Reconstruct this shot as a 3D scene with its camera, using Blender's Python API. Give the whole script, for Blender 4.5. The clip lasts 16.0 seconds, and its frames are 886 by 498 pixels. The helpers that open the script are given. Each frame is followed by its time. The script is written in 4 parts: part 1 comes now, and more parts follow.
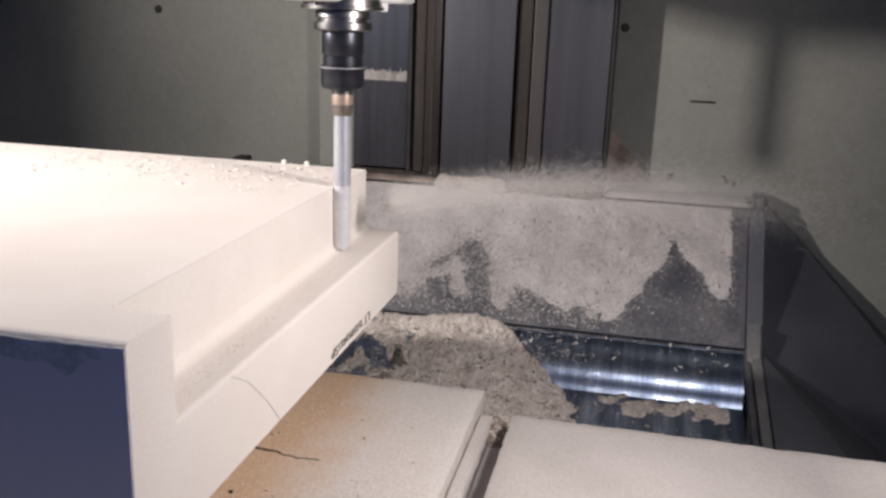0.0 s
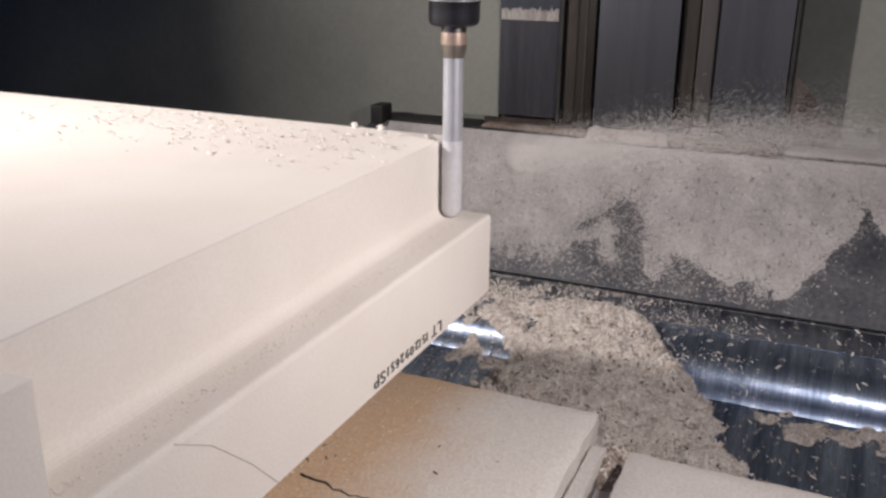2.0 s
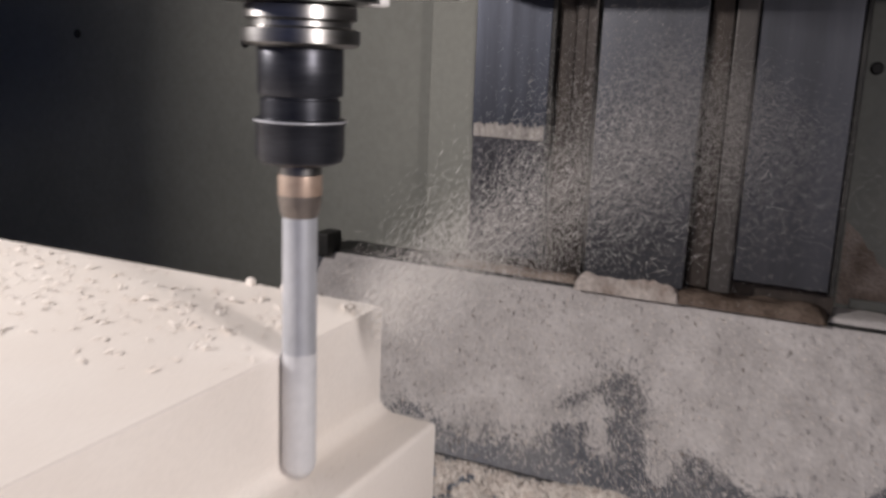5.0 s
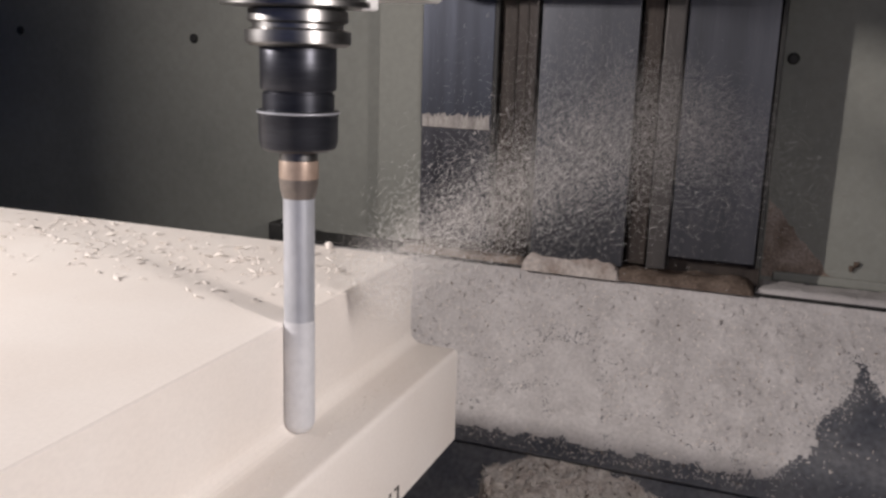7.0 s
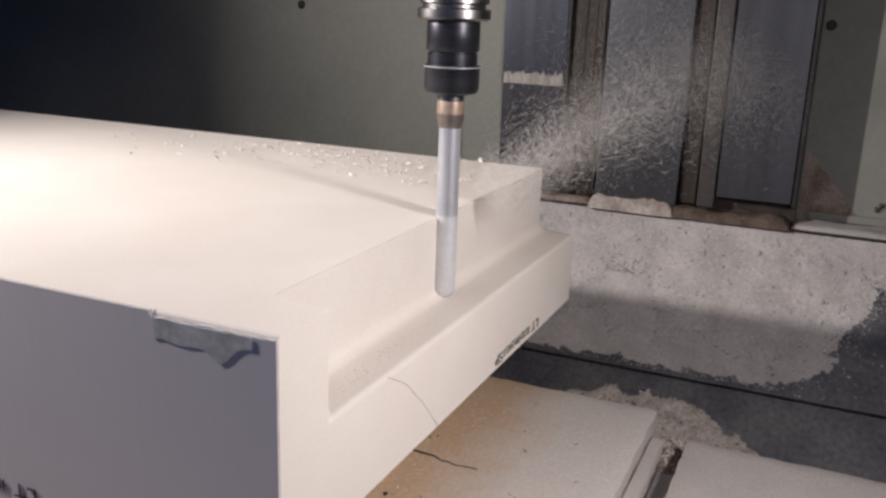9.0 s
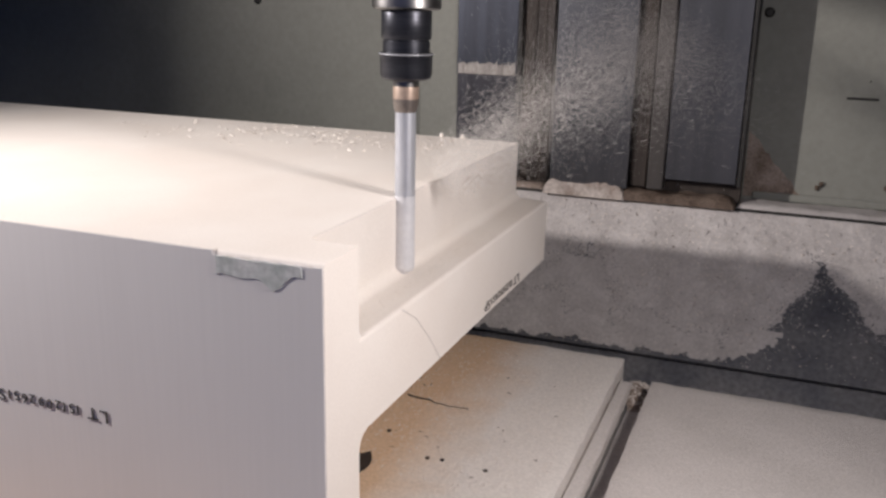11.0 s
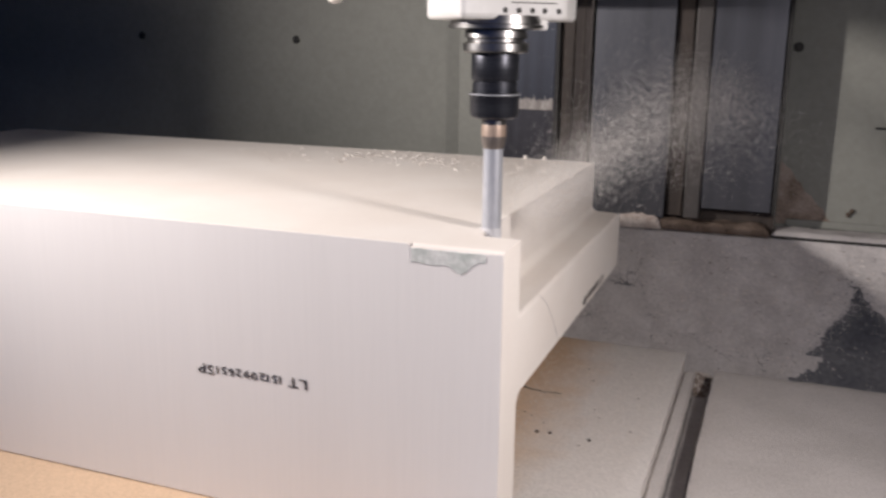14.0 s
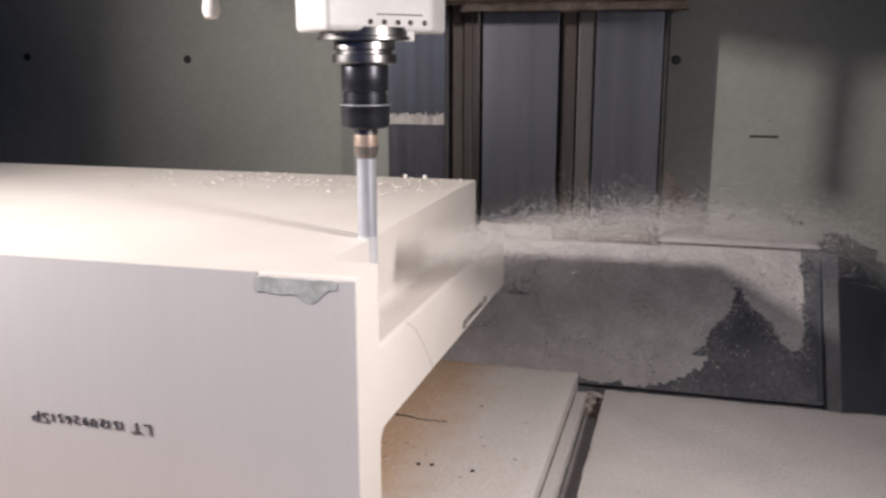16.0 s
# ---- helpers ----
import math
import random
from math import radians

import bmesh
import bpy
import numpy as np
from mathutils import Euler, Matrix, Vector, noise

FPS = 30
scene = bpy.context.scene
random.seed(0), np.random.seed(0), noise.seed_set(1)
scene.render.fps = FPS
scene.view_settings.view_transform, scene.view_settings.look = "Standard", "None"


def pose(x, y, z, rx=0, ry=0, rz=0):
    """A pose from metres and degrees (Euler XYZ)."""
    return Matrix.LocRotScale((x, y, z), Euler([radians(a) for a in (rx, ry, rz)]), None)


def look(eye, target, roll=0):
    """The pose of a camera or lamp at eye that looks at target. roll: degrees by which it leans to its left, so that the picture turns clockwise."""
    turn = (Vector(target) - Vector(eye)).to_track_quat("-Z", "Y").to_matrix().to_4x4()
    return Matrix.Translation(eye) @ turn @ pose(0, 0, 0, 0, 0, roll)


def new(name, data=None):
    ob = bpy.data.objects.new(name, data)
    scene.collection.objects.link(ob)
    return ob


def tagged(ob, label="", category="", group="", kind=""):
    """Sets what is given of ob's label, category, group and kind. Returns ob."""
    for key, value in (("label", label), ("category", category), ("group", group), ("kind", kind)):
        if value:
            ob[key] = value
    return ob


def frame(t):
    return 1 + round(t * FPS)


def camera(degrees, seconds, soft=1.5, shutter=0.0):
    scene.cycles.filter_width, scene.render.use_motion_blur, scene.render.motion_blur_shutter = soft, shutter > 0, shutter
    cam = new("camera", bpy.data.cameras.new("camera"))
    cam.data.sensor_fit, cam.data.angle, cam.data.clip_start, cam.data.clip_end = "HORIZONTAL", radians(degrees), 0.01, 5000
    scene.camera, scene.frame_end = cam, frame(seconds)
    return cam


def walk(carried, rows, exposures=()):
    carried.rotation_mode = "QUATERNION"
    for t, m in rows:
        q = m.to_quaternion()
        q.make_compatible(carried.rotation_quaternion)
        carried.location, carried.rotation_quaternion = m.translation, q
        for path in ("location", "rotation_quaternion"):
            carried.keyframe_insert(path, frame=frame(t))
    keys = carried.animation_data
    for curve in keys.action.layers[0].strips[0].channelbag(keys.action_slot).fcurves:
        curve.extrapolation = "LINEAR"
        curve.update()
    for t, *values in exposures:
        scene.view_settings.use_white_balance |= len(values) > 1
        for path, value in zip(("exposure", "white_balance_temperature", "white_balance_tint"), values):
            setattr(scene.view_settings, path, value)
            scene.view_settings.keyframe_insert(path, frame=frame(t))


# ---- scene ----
cam = camera(52.91, 16.0, soft=2.7, shutter=0.5)

# seconds, place, tilt, turn, lean
PATH = [
    (0, 0.3267, -0.9533, 0.2776, 74.85, 12.20, 2.03),
    (0.5, 0.2862, -0.8495, 0.2627, 73.90, 13.76, 1.07),
    (1, 0.3074, -0.7737, 0.2569, 73.27, 20.22, 0.23),
    (1.5, 0.3272, -0.7649, 0.2522, 72.03, 20.82, 0.78),
    (2, 0.3365, -0.7885, 0.2567, 71.26, 23.65, 0.62),
    (2.5, 0.3360, -0.7951, 0.2617, 72.44, 21.60, 1.28),
    (3, 0.3640, -0.8068, 0.2788, 75.55, 14.03, 1.68),
    (3.5, 0.3650, -0.7986, 0.2787, 75.98, 17.58, 1.01),
    (4, 0.3828, -0.7155, 0.2749, 77.05, 18.67, 3.95),
    (4.5, 0.3377, -0.5798, 0.2569, 75.78, 21.23, 4.97),
    (5, 0.2792, -0.4074, 0.2494, 77.59, 25.07, 2.31),
    (5.2, 0.2690, -0.3509, 0.2378, 78.36, 25.35, 1.67),
    (7.3, 0.2783, -0.5093, 0.2586, 76.99, 20.41, 1.92),
    (7.5, 0.2708, -0.5282, 0.2636, 76.66, 20.98, 2.34),
    (8, 0.2874, -0.5957, 0.2676, 76.65, 22.15, 2.58),
    (8.5, 0.2964, -0.6669, 0.2666, 75.77, 22.68, 2.30),
    (8.7, 0.3038, -0.6994, 0.2613, 74.67, 23.78, 2.15),
    (10.8, 0.3390, -0.7648, 0.2621, 75.55, 21.40, 0.81),
    (11, 0.3352, -0.7637, 0.2565, 74.52, 21.12, 1.26),
    (11.5, 0.3240, -0.8090, 0.2671, 78.93, 17.83, 0.12),
    (12, 0.2436, -0.8422, 0.2632, 79.14, 12.60, 1.53),
    (12.5, 0.2583, -0.8285, 0.2674, 78.44, 12.28, 2.20),
    (13, 0.2592, -0.8254, 0.2658, 77.61, 21.17, 0.13),
    (13.5, 0.2471, -0.8353, 0.2732, 78.38, 23.62, 1.15),
    (14, 0.2650, -0.8381, 0.2652, 76.52, 20.71, 0.64),
    (14.5, 0.2809, -0.8418, 0.2621, 76.95, 18.13, 0.19),
    (15, 0.2927, -0.8388, 0.2609, 77.42, 16.42, -0.40),
    (15.5, 0.2974, -0.8369, 0.2555, 77.52, 16.93, -0.04),
    (16, 0.3103, -0.8387, 0.2552, 77.91, 15.38, 0.01),
]
walk(cam, [(t, pose(x, y, z, tilt, 0, turn) @ pose(0, 0, 0, 0, 0, lean)) for t, x, y, z, tilt, turn, lean in PATH],
     exposures=[(0, -0.02), (1, -0.14), (2, -0.24), (3.5, -0.16), (4.5, -0.20), (5, -0.38), (8, -0.30), (10.8, -0.16), (12, -0.02), (13.5, -0.14), (14.5, -0.10), (16, -0.03)])

# ---------------------------------------------------------------- light
world = bpy.data.worlds.new("workshop")
scene.world = world
world.use_nodes = True
world.node_tree.nodes["Background"].inputs[0].default_value = (0.11, 0.18, 0.50, 1)
world.node_tree.nodes["Background"].inputs[1].default_value = 0.27


def area_lamp(name, eye, target, sx, sy, watts, colour, beam):
    data = bpy.data.lights.new(name, "AREA")
    data.shape, data.size, data.size_y, data.energy, data.color = "RECTANGLE", sx, sy, watts, colour
    data.spread = radians(beam)
    ob = new(name, data)
    ob.matrix_world = look(eye, target)
    return ob


# the two work lamps of the enclosure, one at each side of the door
area_lamp("work_lamp_east", (0.58, -0.27, 0.35), (-0.06, 0.0, -0.18), 0.07, 0.10, 3.95, (1.0, 0.91, 0.88), 155)
area_lamp("work_lamp_west", (-0.955, -0.446, 0.56), (0.80, 0.62, 0.10), 0.035, 0.05, 10.2, (1.0, 0.915, 0.88), 117)


# ---------------------------------------------------------------- materials
def mat(name, colour, rough=0.6, metal=0.0, second=None, scale=20.0, detail=6.0, low=0.35, high=0.65,
        bump=0.0, bump_scale=200.0, fine=0.12, stretch=(1, 1, 1), spec=0.5, rough2=None):
    """Two colours mixed by a coarse noise, a fine grain on top, and relief."""
    m = bpy.data.materials.new(name)
    m.use_nodes = True
    nt = m.node_tree
    bsdf = nt.nodes["Principled BSDF"]
    bsdf.inputs["Metallic"].default_value = metal
    bsdf.inputs["Specular IOR Level"].default_value = spec
    co = nt.nodes.new("ShaderNodeTexCoord")
    mp = nt.nodes.new("ShaderNodeMapping")
    mp.inputs["Scale"].default_value = stretch
    nt.links.new(co.outputs["Object"], mp.inputs["Vector"])
    n1 = nt.nodes.new("ShaderNodeTexNoise")
    n1.inputs["Scale"].default_value, n1.inputs["Detail"].default_value = scale, detail
    n2 = nt.nodes.new("ShaderNodeTexNoise")
    n2.inputs["Scale"].default_value, n2.inputs["Detail"].default_value = bump_scale, 4
    for n in (n1, n2):
        nt.links.new(mp.outputs[0], n.inputs["Vector"])
    ramp = nt.nodes.new("ShaderNodeValToRGB")
    ramp.color_ramp.elements[0].position, ramp.color_ramp.elements[1].position = low, high
    ramp.color_ramp.elements[0].color = (*colour, 1)
    ramp.color_ramp.elements[1].color = (*(second or colour), 1)
    nt.links.new(n1.outputs["Fac"], ramp.inputs["Fac"])
    grain = nt.nodes.new("ShaderNodeMapRange")
    grain.inputs["To Min"].default_value, grain.inputs["To Max"].default_value = 1 - fine, 1 + fine
    grain.inputs["From Min"].default_value, grain.inputs["From Max"].default_value = 0.3, 0.7
    nt.links.new(n2.outputs["Fac"], grain.inputs["Value"])
    mul = nt.nodes.new("ShaderNodeVectorMath")
    mul.operation = "SCALE"
    nt.links.new(ramp.outputs["Color"], mul.inputs[0])
    nt.links.new(grain.outputs["Result"], mul.inputs["Scale"])
    nt.links.new(mul.outputs["Vector"], bsdf.inputs["Base Color"])
    bsdf.inputs["Roughness"].default_value = rough
    if rough2 is not None:
        rr = nt.nodes.new("ShaderNodeMapRange")
        rr.inputs["From Min"].default_value, rr.inputs["From Max"].default_value = low, high
        rr.inputs["To Min"].default_value, rr.inputs["To Max"].default_value = rough, rough2
        nt.links.new(n1.outputs["Fac"], rr.inputs["Value"])
        nt.links.new(rr.outputs["Result"], bsdf.inputs["Roughness"])
    if bump:
        b = nt.nodes.new("ShaderNodeBump")
        b.inputs["Strength"].default_value, b.inputs["Distance"].default_value = bump, 0.002
        nt.links.new(n2.outputs["Fac"], b.inputs["Height"])
        nt.links.new(b.outputs["Normal"], bsdf.inputs["Normal"])
    return m


FOAM = mat("tooling_board", (0.775, 0.720, 0.665), 0.9, second=(0.81, 0.765, 0.715), scale=9, bump=0.12, bump_scale=420, fine=0.03, spec=0.2)
FOAM_SAWN = mat("sawn_face", (0.765, 0.745, 0.735), 0.9, second=(0.785, 0.765, 0.755), scale=5, bump=0.035, bump_scale=150,
                fine=0.012, stretch=(1.6, 1.6, 0.06), spec=0.2)
PAINT_GREEN = mat("green_grey_paint", (0.215, 0.221, 0.196), 0.55, second=(0.275, 0.28, 0.25), scale=3, bump=0.05, bump_scale=90, fine=0.06, rough2=0.7)
PAINT_GREY = mat("worn_grey_paint", (0.11, 0.112, 0.118), 0.6, second=(0.19, 0.19, 0.19), scale=12, fine=0.15, bump=0.1)
PAINT_DARK = mat("dark_panel_paint", (0.074, 0.080, 0.096), 0.55, second=(0.108, 0.114, 0.130), scale=6, fine=0.1, bump=0.05)
# slight blue tint stands in for reflected ambient light
STEEL = mat("stainless_sheet", (0.104, 0.108, 0.122), 0.42, 0.9, second=(0.082, 0.085, 0.096), scale=2.2, bump=0.03, bump_scale=60,
            fine=0.07, stretch=(14, 14, 0.5), rough2=0.45)
COVER_STEEL = mat("way_cover_steel", (0.44, 0.52, 0.66), 0.27, 0.9, second=(0.17, 0.22, 0.32), scale=3, bump=0.20, bump_scale=40,
                  fine=0.25, stretch=(14, 1.0, 1.0), rough2=0.34)
COVER_DULL = mat("dusty_cover_steel", (0.095, 0.100, 0.118), 0.45, 0.45, second=(0.19, 0.19, 0.20), scale=11, bump=0.1, bump_scale=120, fine=0.25, rough2=0.6)
COVER_FILM = mat("filmed_cover_steel", (0.17, 0.20, 0.26), 0.34, 0.8, second=(0.36, 0.38, 0.42), scale=3, bump=0.12, bump_scale=60, fine=0.25, stretch=(16, 1.0, 1.0), rough2=0.55)
# dark blue put into the colour for what this sheet reflects
STEEL_BLUE = mat("reflection_blued_sheet", (0.046, 0.051, 0.066), 0.42, 0.8, second=(0.034, 0.037, 0.047), scale=2.2, bump=0.03, bump_scale=60, fine=0.1, stretch=(14, 14, 0.5), rough2=0.48)
# darker copy of the sheet steel, the lower sheet's shade is in its colour
STEEL_DARK = mat("shade_darkened_sheet", (0.026, 0.027, 0.034), 0.42, 0.6, second=(0.055, 0.055, 0.066), scale=2.5, bump=0.06, bump_scale=60, fine=0.2, stretch=(14, 14, 0.5), rough2=0.5)
RUST = mat("oily_rust", (0.026, 0.020, 0.017), 0.6, 0.2, second=(0.050, 0.038, 0.031), scale=10, bump=0.3, bump_scale=90, fine=0.2, stretch=(3, 3, 0.6))
RAIL = mat("guide_rail_steel", (0.070, 0.063, 0.060), 0.40, 0.7, second=(0.038, 0.032, 0.029), scale=3, fine=0.15, stretch=(10, 10, 0.6))
RAIL_PALE = mat("dusty_rail_steel", (0.060, 0.055, 0.053), 0.5, 0.5, second=(0.088, 0.082, 0.079), scale=3, fine=0.15, stretch=(10, 10, 0.6))
SCUFF = mat("scuffed_steel", (0.19, 0.175, 0.165), 0.5, 0.3, second=(0.42, 0.39, 0.365), scale=8, fine=0.3, bump=0.3, bump_scale=90, stretch=(14, 14, 1.5))
MUD_WET = mat("damp_caked_dust", (0.085, 0.062, 0.048), 0.8, second=(0.17, 0.13, 0.105), scale=34, bump=0.8, bump_scale=240, fine=0.3, spec=0.2)
MUD = mat("caked_dust", (0.20, 0.155, 0.125), 0.95, second=(0.36, 0.30, 0.26), scale=30, bump=0.8, bump_scale=260, fine=0.3, spec=0.1)
DUST = mat("milling_dust", (0.46, 0.435, 0.425), 0.95, second=(0.59, 0.562, 0.55), scale=16, bump=0.65, bump_scale=200, fine=0.11, spec=0.1)
DUST_TAN = mat("packed_dust", (0.30, 0.25, 0.22), 0.95, second=(0.54, 0.49, 0.455), scale=26, bump=0.8, bump_scale=180, fine=0.2, spec=0.1)
DUST_PALE = mat("pale_dust", (0.62, 0.585, 0.56), 0.95, second=(0.69, 0.65, 0.625), scale=9, bump=0.6, bump_scale=300, fine=0.1, spec=0.1)
CHIP = mat("board_chips", (0.58, 0.51, 0.46), 0.9, second=(0.79, 0.735, 0.68), scale=50, fine=0.2, spec=0.1)
CHIP_DARK = mat("dark_chips", (0.12, 0.095, 0.075), 0.9, second=(0.24, 0.19, 0.16), scale=60, fine=0.2, spec=0.1)
IRON = mat("cast_iron_table", (0.13, 0.13, 0.135), 0.5, 0.4, second=(0.22, 0.21, 0.20), scale=12, bump=0.2, bump_scale=150, fine=0.2)
WHITE_PAINT = mat("white_enamel", (0.70, 0.70, 0.69), 0.38, second=(0.62, 0.61, 0.59), scale=8, bump=0.04, bump_scale=120, fine=0.04)
BLACK = mat("black_rubber", (0.012, 0.012, 0.012), 0.6, second=(0.025, 0.024, 0.022), scale=40, fine=0.2)
HOLDER = mat("blackened_steel", (0.030, 0.032, 0.040), 0.36, 0.7, second=(0.048, 0.050, 0.060), scale=25, fine=0.1, stretch=(1, 1, 8))
CHROME = mat("ground_steel", (0.31, 0.305, 0.30), 0.32, 1.0, second=(0.22, 0.215, 0.21), scale=20, fine=0.08, stretch=(1, 1, 8))
CARBIDE = mat("carbide_cutter", (0.44, 0.46, 0.50), 0.40, 0.5, second=(0.62, 0.63, 0.67), scale=14, fine=0.06, stretch=(1, 1, 0.6))
CUTTER_PALE = mat("pale_cutter_end", (0.58, 0.585, 0.61), 0.5, 0.15, second=(0.70, 0.70, 0.715), scale=20, fine=0.05)
SHANK = mat("resin_stained_shank", (0.30, 0.215, 0.165), 0.42, 0.4, second=(0.42, 0.33, 0.27), scale=30, fine=0.1)
SHANK_GREY = mat("grey_shank", (0.16, 0.135, 0.12), 0.35, 0.6, second=(0.24, 0.21, 0.19), scale=30, fine=0.1)
INK = mat("stamp_ink", (0.050, 0.045, 0.042), 0.8, second=(0.22, 0.20, 0.19), scale=500, low=0.5, high=0.7)
GLUE = mat("green_residue", (0.47, 0.51, 0.485), 0.8, second=(0.66, 0.67, 0.655), scale=90, fine=0.15)
PROBE = mat("white_plastic", (0.74, 0.70, 0.66), 0.5, second=(0.66, 0.62, 0.58), scale=30, fine=0.05)


def dusted(name, bare, dust, edge_low, edge_high):
    """Bare board that turns to white dust away from the sheltered side (along local x)."""
    m = bpy.data.materials.new(name)
    m.use_nodes = True
    nt = m.node_tree
    bsdf = nt.nodes["Principled BSDF"]
    bsdf.inputs["Roughness"].default_value = 0.9
    bsdf.inputs["Specular IOR Level"].default_value = 0.15
    co = nt.nodes.new("ShaderNodeTexCoord")
    sep = nt.nodes.new("ShaderNodeSeparateXYZ")
    nt.links.new(co.outputs["Object"], sep.inputs[0])
    n = nt.nodes.new("ShaderNodeTexNoise")
    n.inputs["Scale"].default_value, n.inputs["Detail"].default_value = 14, 5
    nt.links.new(co.outputs["Object"], n.inputs["Vector"])
    add = nt.nodes.new("ShaderNodeMath")
    add.operation = "MULTIPLY_ADD"
    add.inputs[1].default_value = 0.10
    nt.links.new(n.outputs["Fac"], add.inputs[0])
    nt.links.new(sep.outputs["X"], add.inputs[2])
    rng = nt.nodes.new("ShaderNodeMapRange")
    rng.inputs["From Min"].default_value, rng.inputs["From Max"].default_value = edge_low, edge_high
    nt.links.new(add.outputs[0], rng.inputs["Value"])
    g = nt.nodes.new("ShaderNodeTexNoise")
    g.inputs["Scale"].default_value, g.inputs["Detail"].default_value = 260, 4
    nt.links.new(co.outputs["Object"], g.inputs["Vector"])
    mix = nt.nodes.new("ShaderNodeMix")
    mix.data_type = "RGBA"
    mix.inputs["A"].default_value, mix.inputs["B"].default_value = (*bare, 1), (*dust, 1)
    nt.links.new(rng.outputs["Result"], mix.inputs["Factor"])
    mot = nt.nodes.new("ShaderNodeMapRange")
    mot.inputs["From Min"].default_value, mot.inputs["From Max"].default_value = 0.3, 0.7
    mot.inputs["To Min"].default_value, mot.inputs["To Max"].default_value = 0.9, 1.08
    nt.links.new(g.outputs["Fac"], mot.inputs["Value"])
    mul = nt.nodes.new("ShaderNodeVectorMath")
    mul.operation = "SCALE"
    nt.links.new(mix.outputs["Result"], mul.inputs[0])
    nt.links.new(mot.outputs["Result"], mul.inputs["Scale"])
    nt.links.new(mul.outputs["Vector"], bsdf.inputs["Base Color"])
    b = nt.nodes.new("ShaderNodeBump")
    b.inputs["Strength"].default_value, b.inputs["Distance"].default_value = 0.8, 0.002
    nt.links.new(g.outputs["Fac"], b.inputs["Height"])
    nt.links.new(b.outputs["Normal"], bsdf.inputs["Normal"])
    return m


BOARD_TOP = dusted("dusted_fibreboard", (0.68, 0.50, 0.345), (0.80, 0.76, 0.72), 0.0, 0.095)


# ---------------------------------------------------------------- helpers of this scene
def mesh_of(name, bm, material, smooth=False):
    me = bpy.data.meshes.new(name)
    bm.normal_update()
    bm.to_mesh(me)
    bm.free()
    for m in (material if isinstance(material, (list, tuple)) else [material]):
        me.materials.append(m)
    if smooth:
        for p in me.polygons:
            p.use_smooth = True
        me.set_sharp_from_angle(angle=radians(38))
    return me


def thing(name, bm, material, label, category, smooth=False, **more):
    return tagged(new(name, mesh_of(name, bm, material, smooth)), label, category, **more)


def part(name, bm, material, parent, label="", smooth=False, **more):
    ob = new(name, mesh_of(name, bm, material, smooth))
    ob.parent = parent
    return tagged(ob, label, **more)


def empty(name, label, category, **more):
    return tagged(new(name), label, category, **more)


def box(x0, x1, y0, y1, z0, z1, bevel=0.0, segments=2, bm=None):
    bm = bm or bmesh.new()
    geo = bmesh.ops.create_cube(bm, size=1)
    bmesh.ops.scale(bm, vec=(x1 - x0, y1 - y0, z1 - z0), verts=geo["verts"])
    bmesh.ops.translate(bm, vec=((x0 + x1) / 2, (y0 + y1) / 2, (z0 + z1) / 2), verts=geo["verts"])
    if bevel:
        edges = list({e for v in geo["verts"] for e in v.link_edges})
        bmesh.ops.bevel(bm, geom=edges, offset=bevel, segments=segments, affect="EDGES", profile=0.5)
    return bm


def prism(outline, z0, z1, bm=None, axis="z"):
    """An outline (two coordinates) drawn out along an axis."""
    bm = bm or bmesh.new()

    def place(p, w):
        return {"z": (p[0], p[1], w), "y": (p[0], w, p[1]), "x": (w, p[0], p[1])}[axis]
    low = [bm.verts.new(place(p, z0)) for p in outline]
    top = [bm.verts.new(place(p, z1)) for p in outline]
    n = len(outline)
    bm.faces.new(low)
    bm.faces.new(top[::-1])
    for i in range(n):
        bm.faces.new((low[i], top[i], top[(i + 1) % n], low[(i + 1) % n]))
    bmesh.ops.recalc_face_normals(bm, faces=bm.faces)
    return bm


def lathe(profile, steps=48, bm=None):
    """Radius and height pairs turned round the z axis."""
    bm = bm or bmesh.new()
    rings = []
    for r, z in profile:
        rings.append([bm.verts.new((r * math.cos(2 * math.pi * k / steps), r * math.sin(2 * math.pi * k / steps), z))
                      for k in range(steps)])
    for a, b in zip(rings, rings[1:]):
        for k in range(steps):
            bm.faces.new((a[k], a[(k + 1) % steps], b[(k + 1) % steps], b[k]))
    bm.faces.new(rings[0][::-1])
    bm.faces.new(rings[-1])
    bmesh.ops.recalc_face_normals(bm, faces=bm.faces)
    return bm


def rough_sheet(x0, x1, y0, y1, nx, ny, height, keep=None):
    """A grid whose height comes from a function; cells where keep is not met are left open."""
    bm = bmesh.new()
    vs = [[bm.verts.new((x0 + (x1 - x0) * i / nx, y0 + (y1 - y0) * j / ny, 0)) for i in range(nx + 1)] for j in range(ny + 1)]
    for row in vs:
        for v in row:
            v.co.z = height(v.co.x, v.co.y)
    for j in range(ny):
        for i in range(nx):
            q = (vs[j][i], vs[j][i + 1], vs[j + 1][i + 1], vs[j + 1][i])
            if keep is None or any(keep(v.co.x, v.co.y) > 0 for v in q):
                bm.faces.new(q)
    loose = [v for v in bm.verts if not v.link_faces]
    bmesh.ops.delete(bm, geom=loose, context="VERTS")
    return bm


def fbm(x, y, scale, octaves=4, seed=0.0):
    s, a, f = 0.0, 0.5, scale
    for _ in range(octaves):
        s += a * noise.noise(Vector((x * f + seed, y * f - seed, seed * 1.7)))
        a, f = a / 2, f * 2.1
    return s


